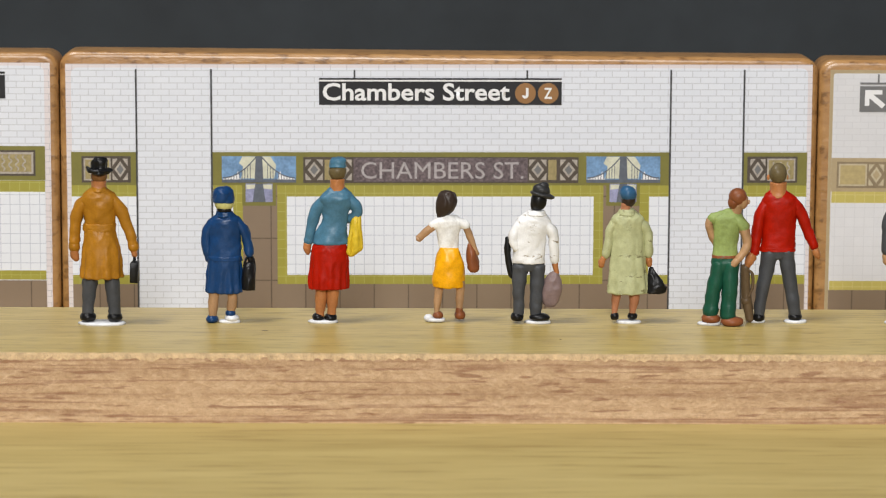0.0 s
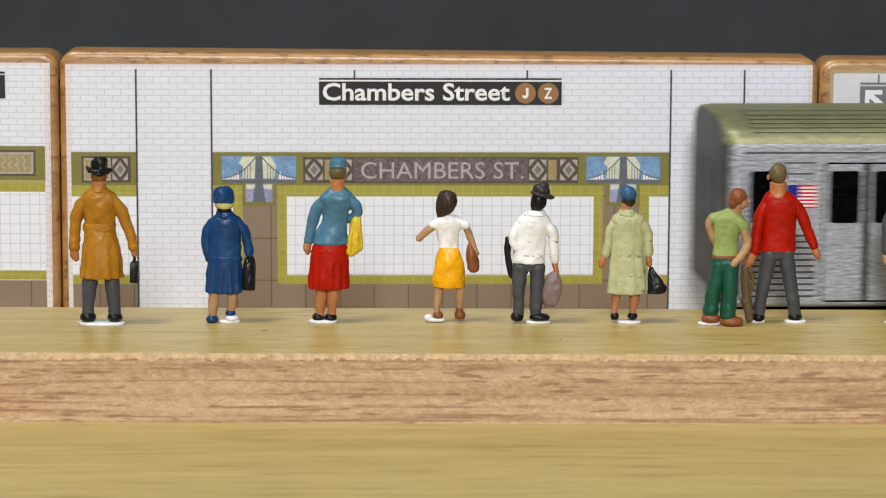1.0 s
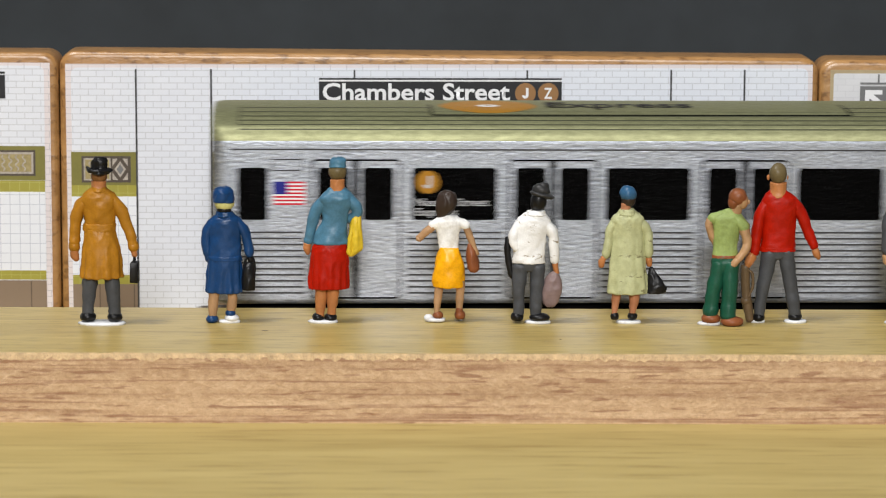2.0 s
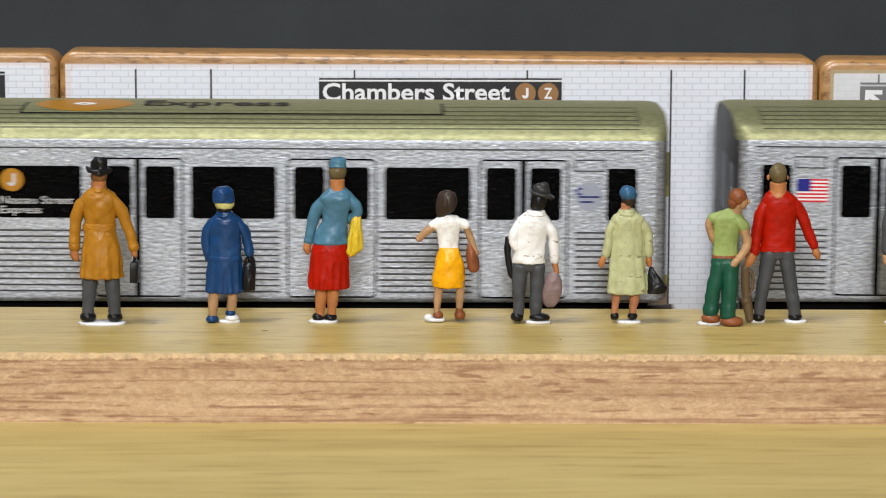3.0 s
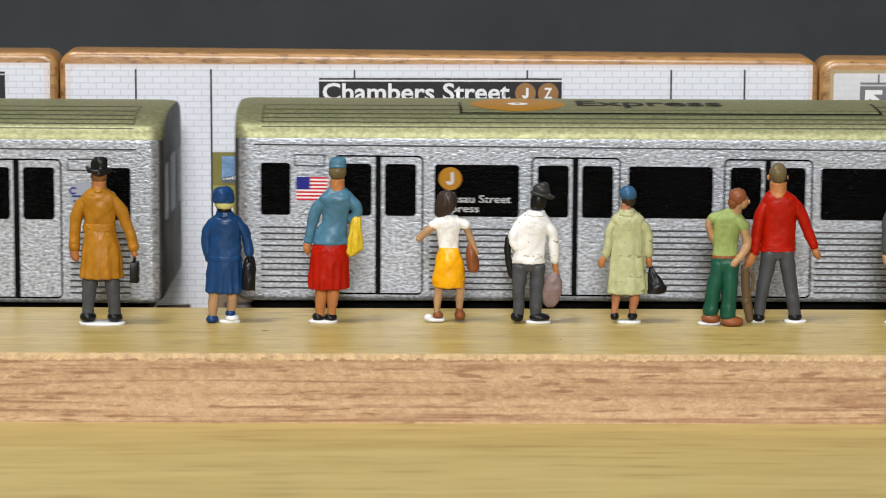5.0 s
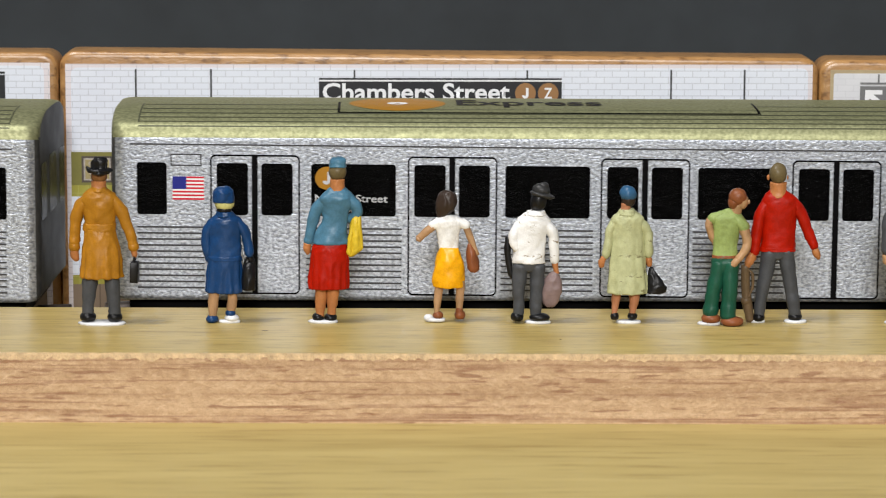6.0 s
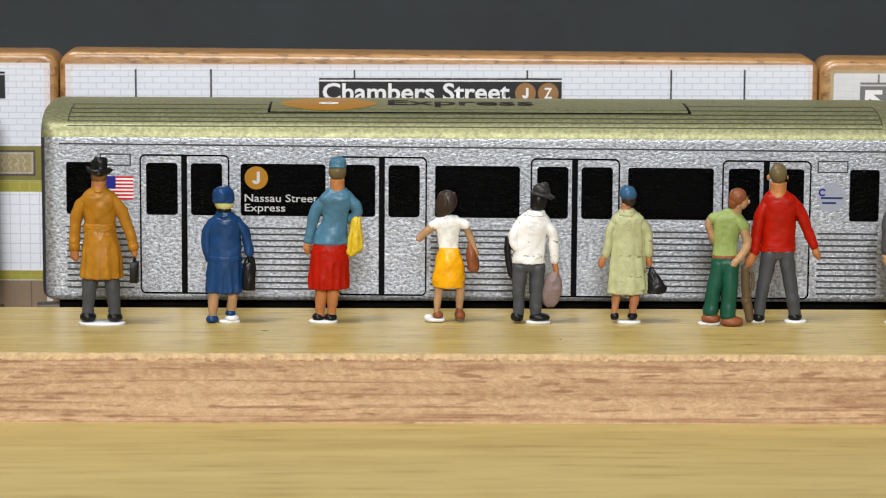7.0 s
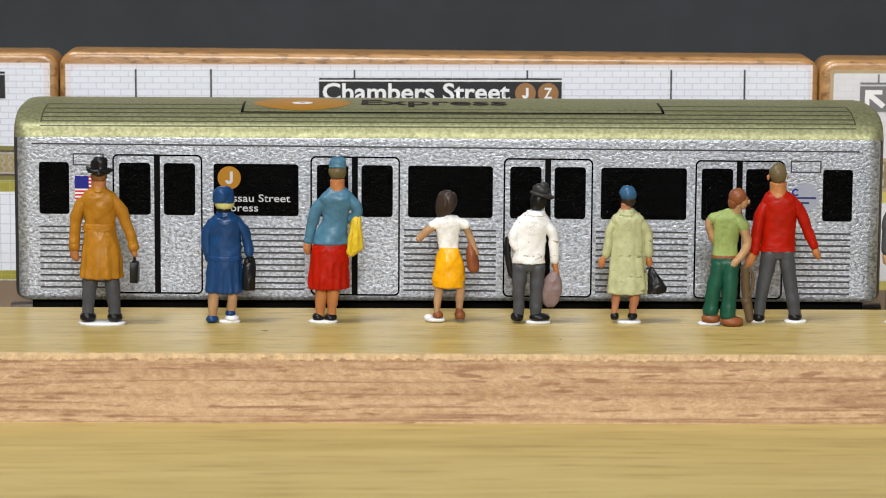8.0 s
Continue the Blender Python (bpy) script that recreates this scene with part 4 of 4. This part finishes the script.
def coat_man():
    g = Figure(180, 571)
    g.base(181, 570, 41)
    g.shoe(P_black, 156, 558, 14.5, 10, deep=1.2)
    g.shoe(P_black, 203, 558, 13.5, 10, deep=1.2)
    g.limb(P_grey, [(161, 475, 13.5, 0), (160, 500, 13, 0), (157, 528, 11, 0), (156, 552, 9.5, 0)])
    g.limb(P_grey, [(198, 475, 14, 0), (199, 500, 13, 0), (201, 528, 11.5, 0), (203, 552, 10.5, 0)])
    g.loft(P_ochre, [(180, 488, 37), (180, 470, 36), (180, 440, 33), (179, 416, 28.5), (178, 404, 25.5)], pleats=11, fold=0.07, deep=0.68)
    g.loft(P_ochre, [(178, 407, 28), (178, 401, 28.4), (178, 395, 27.6)], cap=1.2, deep=0.64)
    g.loft(P_ochre, [(178, 400, 25.5), (178, 388, 27.5), (177, 370, 30), (177, 354, 32), (177, 345, 29), (177, 338, 22), (178, 333, 14)])
    g.loft(P_ochre, [(178, 338, 16), (178, 331, 13.5)], deep=0.85, cap=2)
    g.limb(P_ochre, [(150, 352, 11.5, 0), (141, 372, 11, 2), (135.5, 398, 10, 3), (134, 420, 9.2, 2), (133.5, 433, 9, 2)])
    g.limb(P_ochre, [(206, 352, 11.5, 0), (216, 374, 11, 2), (226, 400, 9.5, 3), (233, 420, 8.8, 2), (236, 433, 8.6, 2)])
    g.limb(P_ochre, [(133.5, 431, 9.3, 2), (133.5, 438, 9.1, 2)], n=1)
    g.limb(P_ochre, [(236, 431, 8.9, 2), (237, 438, 8.7, 2)], n=1)
    g.limb(P_skin, [(133, 440, 6.5, 2), (134, 449, 6.8, 3), (137, 457, 4.5, 4)])
    g.limb(P_skin, [(237, 440, 6, 2), (238, 450, 5.5, 3)])
    g.loft(P_skin, [(178, 338, 12.5), (178, 328, 12.5), (178, 321, 12.5)], deep=0.95, cap=1)
    g.ball(P_umber, 178, 312, 14.5, 13.5, ry=15)
    g.loft(P_black, [(178, 305, 21), (178, 302, 22.5), (177, 299.5, 20)], deep=0.95, cap=1)
    g.limb(P_black, [(157, 298, 2.4, 0), (166, 303, 3, -8), (179, 306, 3.4, -19), (192, 305, 3, -9), (200, 302, 2.2, 0)], seg=10, n=4)
    g.loft(P_black, [(179, 303, 14.5), (179, 294, 13.2), (180, 286, 13), (181, 281, 9.5)], deep=0.95, pleats=3, fold=-0.13)
    g.slab(P_black, 230.5, 246, 460, 498, -14, 14, 2)
    g.limb(P_black, [(238, 458, 1.8, -8), (238, 452, 1.8, 0), (238, 458, 1.8, 8)], seg=8)
    g.done(F_PLACES[0], "painted miniature man in ochre belted overcoat and black hat")


def navy_woman():
    g = Figure(393, 567)
    g.base(406, 566, 19)
    g.shoe(P_navy, 375.5, 561, 11.5, 8, deep=1.3)
    g.shoe(P_base, 410, 559, 13, 7, deep=1.1)
    g.shoe(P_navy, 408, 551, 9.5, 8.5, deep=1.0)
    g.limb(P_tan, [(379, 505, 9.5, 0), (378, 530, 9, 0), (376.5, 556, 7, 0)])
    g.limb(P_tan, [(410, 505, 9, 0), (411, 528, 8.5, 0), (409, 547, 7, 0)])
    g.loft(P_navy, [(397, 513, 31), (397, 498, 31), (398, 472, 30), (398, 450, 29)], pleats=10, fold=0.10)
    g.loft(P_navy, [(398, 456, 30.5), (398, 440, 29), (398, 415, 28), (399, 396, 29), (400, 386, 27), (400, 379, 20), (399, 373, 13)])
    g.loft(P_navy, [(398, 457, 31.5), (398, 450, 30.8)], cap=1.5)
    g.loft(P_navy, [(399, 380, 17), (398, 372, 13.5)], deep=0.85, cap=2)
    g.limb(P_navy, [(377, 388, 10.5, 0), (369, 404, 10, 2), (366, 424, 9.2, 3), (368, 440, 8.6, 2), (372, 456, 7.5, 4)])
    g.limb(P_navy, [(426, 389, 9.5, 0), (433, 408, 8.8, 2), (438, 428, 8, 2), (442, 446, 7.2, 0)])
    g.limb(P_black, [(443, 452, 5.4, 0), (444, 458, 5, 0)])
    g.loft(P_black, [(440, 508, 11.5), (440, 490, 12.3), (441, 470, 11), (443, 461, 7)], deep=1.3)
    g.limb(P_black, [(432, 468, 1.8, 0), (437, 453, 1.8, 0), (447, 453, 1.8, 0), (450, 468, 1.8, 0)], seg=8)
    g.ball(P_black, 397, 368, 13, 8, ry=13)
    g.ball(P_blond, 397.5, 357, 18, 13, ry=17)
    g.loft(P_navy, [(396.5, 355, 18.8), (396.5, 346, 18.8), (396, 337, 17.5), (396.5, 330, 11.5)], deep=1.0)
    g.done(F_PLACES[1], "painted miniature woman in navy suit and round hat with black handbag")


def teal_woman():
    g = Figure(575, 568)
    g.base(572, 567, 26)
    g.shoe(P_black, 563, 559, 10.5, 8.5, deep=1.3)
    g.shoe(P_black, 585, 559, 11.5, 8.5, deep=1.2)
    g.limb(P_skin, [(568, 498, 10.5, 0), (568, 520, 10, 0), (567, 540, 8.5, 0), (566, 556, 7.5, 0)])
    g.limb(P_skin, [(590, 498, 11, 0), (589, 520, 10.5, 0), (587, 540, 8.5, 0), (586, 556, 7.5, 0)])
    g.loft(P_red, [(581, 507, 34.5), (581, 490, 35), (582, 465, 33.5), (583, 440, 31.5), (584, 430, 29), (584, 424, 24)], pleats=13, fold=0.065, cap=2, deep=0.6)
    g.loft(P_teal, [(585, 428, 32), (586, 412, 28.5), (591, 392, 22.8), (593, 377, 23.5), (595, 360, 29), (595, 349, 31), (596, 341, 26), (597, 335, 19), (597, 330, 13.5)], deep=0.6)
    g.limb(P_teal, [(569, 350, 11.5, 0), (559, 372, 10.5, 2), (552, 396, 9.5, 3), (547, 418, 8, 3), (546, 426, 7.5, 3)])
    g.limb(P_teal, [(622, 349, 11.5, 0), (630, 365, 9.8, 0), (630, 378, 8.5, 2), (617, 388, 8, 8)])
    g.limb(P_skin, [(545, 429, 6.5, 3), (544, 438, 6.8, 4), (545, 446, 4.5, 5)])
    g.loft(P_yellow, [(631, 380, 7), (629, 394, 10.5), (629, 420, 12), (629, 438, 11.5), (620, 451, 5)], deep=0.9, pleats=4, fold=0.09)
    g.limb(P_yellow, [(618, 394, 3.5, -5), (619, 420, 4, -6), (617, 446, 3.5, -4)], seg=10)
    g.loft(P_skin, [(597, 341, 15), (597, 333, 12.8), (597, 316, 12.8)], deep=0.9, cap=1)
    g.ball(P_ash, 597, 303, 16.5, 15, ry=16)
    g.loft(P_teal, [(597, 294, 15.5), (597, 289, 14.5), (598, 282, 13.2), (599, 279.5, 10)], deep=1.0, cap=1.5)
    g.done(F_PLACES[2], "painted miniature woman, teal jacket, red skirt, yellow coat on arm")


def amber_woman():
    g = Figure(788, 566)
    g.base(770, 565, 17, 0.7)
    g.ball(P_base, 757, 561, 8, 7, ry=8)
    g.shoe(P_russet, 774, 556, 9.5, 8, deep=1.2)
    g.shoe(P_russet, 813, 556, 10, 9, deep=1.3)
    g.limb(P_tan, [(776, 490, 8.5, 0), (775, 512, 7.2, 0), (773, 534, 6, 0), (772, 552, 5.2, 0)])
    g.limb(P_tan, [(811, 490, 8.5, 0), (813, 512, 7.4, 0), (812, 534, 6.2, 0), (811, 550, 5.6, 0)])
    g.limb(P_russet, [(811, 543, 6.4, 0), (812, 552, 7.5, 0)])
    g.loft(P_amber, [(792, 505, 27), (792, 490, 28.5), (793, 468, 26.5), (793, 450, 22), (792, 437, 17)], cap=3, deep=0.68)
    g.loft(P_white, [(792, 440, 17.5), (791, 428, 17), (791, 410, 20), (791, 397, 24), (791, 388, 24), (790, 381, 15)])
    g.limb(P_white, [(773, 388, 9, 0), (763, 398, 8, 0)])
    g.limb(P_tan, [(764, 400, 6.6, 0), (752, 409, 6.8, 0), (741, 419, 6.2, 2), (739, 422, 4.6, 0)])
    g.limb(P_white, [(812, 388, 9.5, 0), (823, 398, 8, 0)])
    g.limb(P_tan, [(822, 400, 6.4, 0), (829, 416, 6, 0), (836, 434, 5.2, 0), (841, 447, 5.2, 0)])
    g.loft(P_russet, [(837, 478, 7), (836, 470, 10), (833, 450, 9.5), (829, 430, 4)], deep=1.2)
    g.loft(P_dark, [(790, 337, 9), (789, 342, 15.5), (788, 355, 18.7), (786, 367, 17.5), (782, 377, 12.5), (779, 387, 5)], deep=0.9, pleats=7, fold=0.05)
    g.done(F_PLACES[3], "painted miniature woman in white blouse and amber skirt with brown bag")


def shirt_man():
    g = Figure(940, 568)
    g.base(952, 567, 23)
    g.shoe(P_black, 915, 557, 11.5, 9.5, deep=1.3)
    g.shoe(P_black, 955, 557, 19, 7.5, deep=0.8)
    g.limb(P_grey, [(920, 466, 14, 0), (919, 488, 12.5, 0), (917, 515, 10.5, 0), (918, 535, 9.5, 0), (917, 552, 9, 0)])
    g.limb(P_grey, [(950, 466, 14.5, 0), (950, 488, 13, 0), (949, 515, 11.5, 0), (948, 535, 10.5, 0), (948, 552, 10, 0)])
    g.loft(P_grey, [(935, 474, 22), (935, 462, 28), (935, 455, 28)], cap=5)
    g.loft(P_worn, [(935, 461, 29), (935, 445, 28), (936, 418, 28.5), (940, 396, 31), (942, 385, 29), (944, 377, 21), (947, 371, 14)])
    g.loft(P_worn, [(946, 377, 19), (947, 370, 15)], deep=0.85, cap=2)
    g.limb(P_worn, [(917, 390, 10.5, 0), (910, 406, 9.2, -2), (908, 424, 8.5, -4), (913, 435, 7.5, -5)])
    g.limb(P_black, [(898, 418, 4.5, 6), (898, 445, 5.5, 6), (903, 478, 5.5, 6), (906, 488, 4, 6)])
    g.limb(P_worn, [(967, 390, 10.5, 0), (976, 408, 9.2, 0), (979, 432, 8.2, 0), (980, 458, 7.5, 0)])
    g.limb(P_skin, [(981, 464, 5.5, 0), (984, 478, 4.6, 0)])
    g.loft(P_mauve, [(973, 538, 9), (974, 530, 14.5), (975, 510, 18.5), (977, 492, 15), (980, 478, 6)], deep=0.6, cap=4)
    g.ball(P_black, 951, 352, 14.5, 19, ry=16, tilt=8)
    g.ball(P_black, 944, 358, 8, 12, ry=10)
    g.ball(P_hatgrey, 957, 342, 23.5, 6, ry=21, tilt=13)
    g.ball(P_hatgrey, 955, 334, 16.5, 12, ry=15, tilt=14)
    g.ball(P_hatgrey, 958, 327, 11, 7.5, ry=10, tilt=-10)
    g.done(F_PLACES[4], "painted miniature man in white shirt and hat with mauve bag")


def sage_woman():
    g = Figure(1108, 569)
    g.base(1112, 567, 22)
    g.shoe(P_black, 1087, 557, 7.5, 8, deep=1.3)
    g.shoe(P_black, 1118, 557, 8.5, 7, deep=1.3)
    g.limb(P_brownskin, [(1089, 505, 8.5, 0), (1089, 525, 7.5, 0), (1087, 540, 5.5, 0), (1086, 555, 4.8, 0)])
    g.limb(P_brownskin, [(1121, 505, 9.2, 0), (1121, 525, 8, 0), (1119, 540, 5.8, 0), (1118, 554, 5, 0)])
    g.loft(P_sage, [(1109, 515, 37), (1109, 500, 36), (1108, 470, 32.5), (1108, 435, 29), (1107, 405, 28), (1107, 391, 29.5), (1107, 382, 27), (1107, 374, 18), (1106, 367, 11.5)], pleats=9, fold=0.045)
    g.loft(P_sage, [(1106, 378, 18), (1106, 369, 14)], deep=0.85, cap=2)
    g.limb(P_sage, [(1082, 388, 10, 0), (1077, 406, 9.2, 2), (1074, 428, 8.5, 2), (1070, 449, 7.8, 2)])
    g.limb(P_sage, [(1132, 388, 10, 0), (1141, 406, 9.4, 2), (1144, 428, 8.8, 2), (1144, 448, 8, 2)])
    g.limb(P_skin, [(1066, 454, 5.2, 2), (1063, 461, 6, 3), (1062, 468, 5, 4)])
    g.limb(P_skin, [(1145, 455, 5.2, 2), (1147, 466, 4.6, 2)])
    g.loft(P_black, [(1158, 515, 17), (1160, 507, 18), (1158, 495, 14.5), (1153, 482, 8), (1150, 471, 3)], deep=0.6)
    g.limb(P_brownskin, [(1103, 372, 9, 0), (1104, 360, 9, 0)])
    g.ball(P_dark, 1108, 352, 13, 14, ry=14)
    g.ball(P_beret, 1107, 341, 16, 14.5, ry=17, tilt=24)
    g.done(F_PLACES[5], "painted miniature woman in worn sage coat and teal beret")


def green_man():
    g = Figure(1278, 572)
    g.base(1254, 570, 20, 0.6)
    g.shoe(P_russet, 1257, 561, 17.5, 9.5, deep=0.9)
    g.shoe(P_russet, 1294, 565, 20.5, 10, deep=0.9, y=-6)
    g.limb(P_forest, [(1270, 462, 13.5, 0), (1266, 488, 13.5, 0), (1260, 515, 12.5, 0), (1257, 540, 13, 0), (1256, 552, 13.5, 0)])
    g.limb(P_forest, [(1291, 462, 14, -2), (1289, 488, 14, -5), (1288, 515, 13.2, -6), (1287, 540, 13.5, -6), (1287, 556, 14, -6)])
    g.loft(P_forest, [(1280, 478, 20), (1280, 464, 25), (1280, 452, 23)], cap=4)
    g.loft(P_russet, [(1280, 456, 23.5), (1280, 449, 23)], cap=1.5)
    g.loft(P_green, [(1280, 451, 22.5), (1280, 432, 21.5), (1281, 412, 23), (1283, 394, 27), (1284, 383, 27), (1287, 375, 18), (1291, 368, 11)])
    g.limb(P_green, [(1266, 378, 9.5, 0), (1255, 386, 8.8, 0)])
    g.limb(P_tan, [(1253, 388, 6.8, 0), (1250, 396, 6.4, 0), (1256, 416, 6, 3), (1264, 432, 5.4, 6)])
    g.limb(P_green, [(1303, 382, 10.5, -4), (1311, 400, 10.5, -4)])
    g.limb(P_tan, [(1311, 403, 8.8, -4), (1317, 422, 8.2, -6), (1315, 437, 7.4, -9), (1302, 455, 6.4, -12)])
    g.limb(P_tan, [(1301, 456, 6.2, -12), (1294, 463, 6.4, -12), (1291, 467, 4.4, -12)])
    g.loft(P_tan, [(1296, 376, 10), (1298, 362, 11)], deep=0.9, cap=1)
    g.ball(P_tan, 1307, 354, 12, 15, ry=14)
    g.ball(P_tan, 1319, 356, 3, 4, ry=4, n=5, seg=10)
    g.ball(P_russet, 1300, 347, 16.5, 16.5, ry=16.5, y=-2, tilt=-8)
    g.ball(P_russet, 1293, 357, 10.5, 13, ry=14, y=-1)
    g.done(F_PLACES[6], "painted miniature man in green shirt and dark green trousers, russet shoes")


def red_man():
    g = Figure(1375, 567)
    g.base(1407, 567, 20, 0.7)
    g.base(1340, 567, 13, 0.6)
    g.shoe(P_black, 1341, 558, 11.5, 9.5, deep=1.2)
    g.shoe(P_black, 1406, 557, 12.5, 9, deep=1.2)
    g.loft(P_grey, [(1372, 452, 22), (1372, 442, 28.5), (1372, 434, 29)], cap=4)
    g.limb(P_grey, [(1359, 440, 14.5, 0), (1355, 465, 13.5, 0), (1349, 500, 11.5, 0), (1344, 530, 10.2, 0), (1342, 553, 9.4, 0)])
    g.limb(P_grey, [(1386, 440, 14.5, 0), (1390, 465, 13.5, 0), (1397, 500, 11.8, 0), (1402, 530, 11, 0), (1406, 553, 10.6, 0)])
    g.loft(P_red, [(1372, 438, 31.5), (1373, 420, 30), (1374, 395, 29.5), (1374, 370, 32), (1374, 354, 32), (1373, 345, 28), (1372, 338, 20), (1371, 333, 14.5)])
    g.loft(P_red, [(1372, 440, 32.2), (1372, 434, 31.6)], cap=1.5)
    g.limb(P_red, [(1348, 352, 11, 0), (1340, 376, 10.2, -2), (1335, 404, 9.2, -3), (1332, 430, 8.2, -5), (1330, 442, 7.8, -5)])
    g.limb(P_red, [(1402, 352, 11.5, 0), (1413, 376, 10.5, 2), (1424, 402, 9.2, 2), (1434, 424, 8, 0), (1437, 432, 7.6, 0)])
    g.limb(P_skin, [(1327, 446, 7.5, -5), (1322, 456, 8.4, -6), (1319, 464, 6, -6)])
    g.limb(P_skin, [(1439, 438, 6.4, 0), (1443, 447, 6.4, 0), (1445, 452, 4.2, 0)])
    g.loft(P_skin, [(1371, 344, 17), (1371, 335, 14.5), (1371, 320, 14.5)], deep=0.9, cap=1)
    g.ball(P_ash, 1370, 304, 16.5, 18.5, ry=17)
    for x in (1353, 1387):
        g.ball(P_skin, x, 311, 3, 5.5, n=5, seg=8)
    g.limb(P_bag, [(1315, 466, 7.5, -4), (1317, 500, 7.8, -2), (1321, 535, 8, 0), (1326, 561, 7.6, 0)])
    g.limb(P_bag, [(1318, 524, 8.6, -1), (1319, 530, 8.6, -1)], n=1)
    g.limb(P_bag, [(1316, 470, 2.2, -8), (1328, 480, 2.2, -8), (1329, 500, 2.2, -8), (1322, 520, 2.2, -8)], seg=8)
    g.done(F_PLACES[7], "painted miniature man in red sweater holding a brown golf bag")


def grey_man():
    g = Figure(1600, 568)
    g.base(1600, 568, 34)
    for x in (1585, 1615):
        g.shoe(P_black, x, 557, 13, 9, deep=1.2)
        g.limb(P_grey, [(x + (1600 - x) * 0.2, 470, 16, 0), (x, 510, 14, 0), (x, 550, 12, 0)])
    g.loft(P_grey, [(1600, 475, 32), (1600, 440, 29), (1600, 400, 28), (1600, 365, 32), (1600, 350, 29), (1600, 338, 15)])
    g.limb(P_grey, [(1572, 360, 12, 0), (1568, 390, 11.5, 0), (1567, 420, 11, 0), (1567, 440, 10, 0)])
    g.limb(P_grey, [(1628, 360, 12, 0), (1632, 400, 11, 0), (1633, 438, 10, 0)])
    for x in (1566, 1634):
        g.limb(P_tan, [(x, 447, 8, 0), (x, 458, 7, 0)])
    g.loft(P_tan, [(1600, 342, 13), (1600, 326, 12)], deep=0.9, cap=1)
    g.ball(P_dark, 1600, 308, 17, 19, ry=17)
    g.done(F_PLACES[8], "painted miniature man in dark grey suit")


F_PLACES = [(-44.35, -15.39), (-28.9, -13.92), (-15.56, -13.7), (0.17, -13.03), (11.26, -13.66), (23.72, -13.45), (36.15, -14.46), (43.52, -12.71), (60.02, -13.25)]
for build in (coat_man, navy_woman, teal_woman, amber_woman, shirt_man, sage_woman, green_man, red_man, grey_man):
    build()


# ---------------------------------------------------------------- what moves
def motions():
    # left end of the rear car along the track (millimetres)
    way = [(0.0, 229.90), (0.5, 196.49), (1.0, 162.88), (1.5, 130.06), (1.7, 115.47), (2.8, 48.58), (3.0, 39.18), (3.5, 19.99), (4.0, -0.91), (4.5, -15.57), (4.7, -20.78), (5.8, -42.05), (6.0, -44.46), (6.5, -50.25), (7.0, -53.87), (7.5, -56.72), (8.0, -57.48)]
    # the lead car comes in askew, straightens out and swings a little the other way as the coupling pulls
    skew = {0.0: 3.2, 0.5: 3.2, 1.0: 3.2, 1.5: 2.6, 1.7: 2.2, 2.8: 0.2, 3.0: 0.0, 3.5: -0.3, 4.0: -0.8}
    ahead = {4.5: 126.15, 4.7: 126.15, 5.8: 126.1}
    middle = pose(CAR_L / 2 * MM, 0, 0)
    lead_rows = []
    for t, x in way:
        turn = skew.get(t, -1.4)
        lead_rows.append((t, pose((x - ahead.get(t, 125.65 if t < 4.2 else 126.1)) * MM, 0, (FLOOR - 0.22) * MM) @ middle @ pose(0, 0, 0, 0, 0, turn) @ middle.inverted()))
    walk(lead_car, lead_rows)
    walk(rear_car, [(t, pose(x * MM, 0, FLOOR * MM)) for t, x in way])


motions()
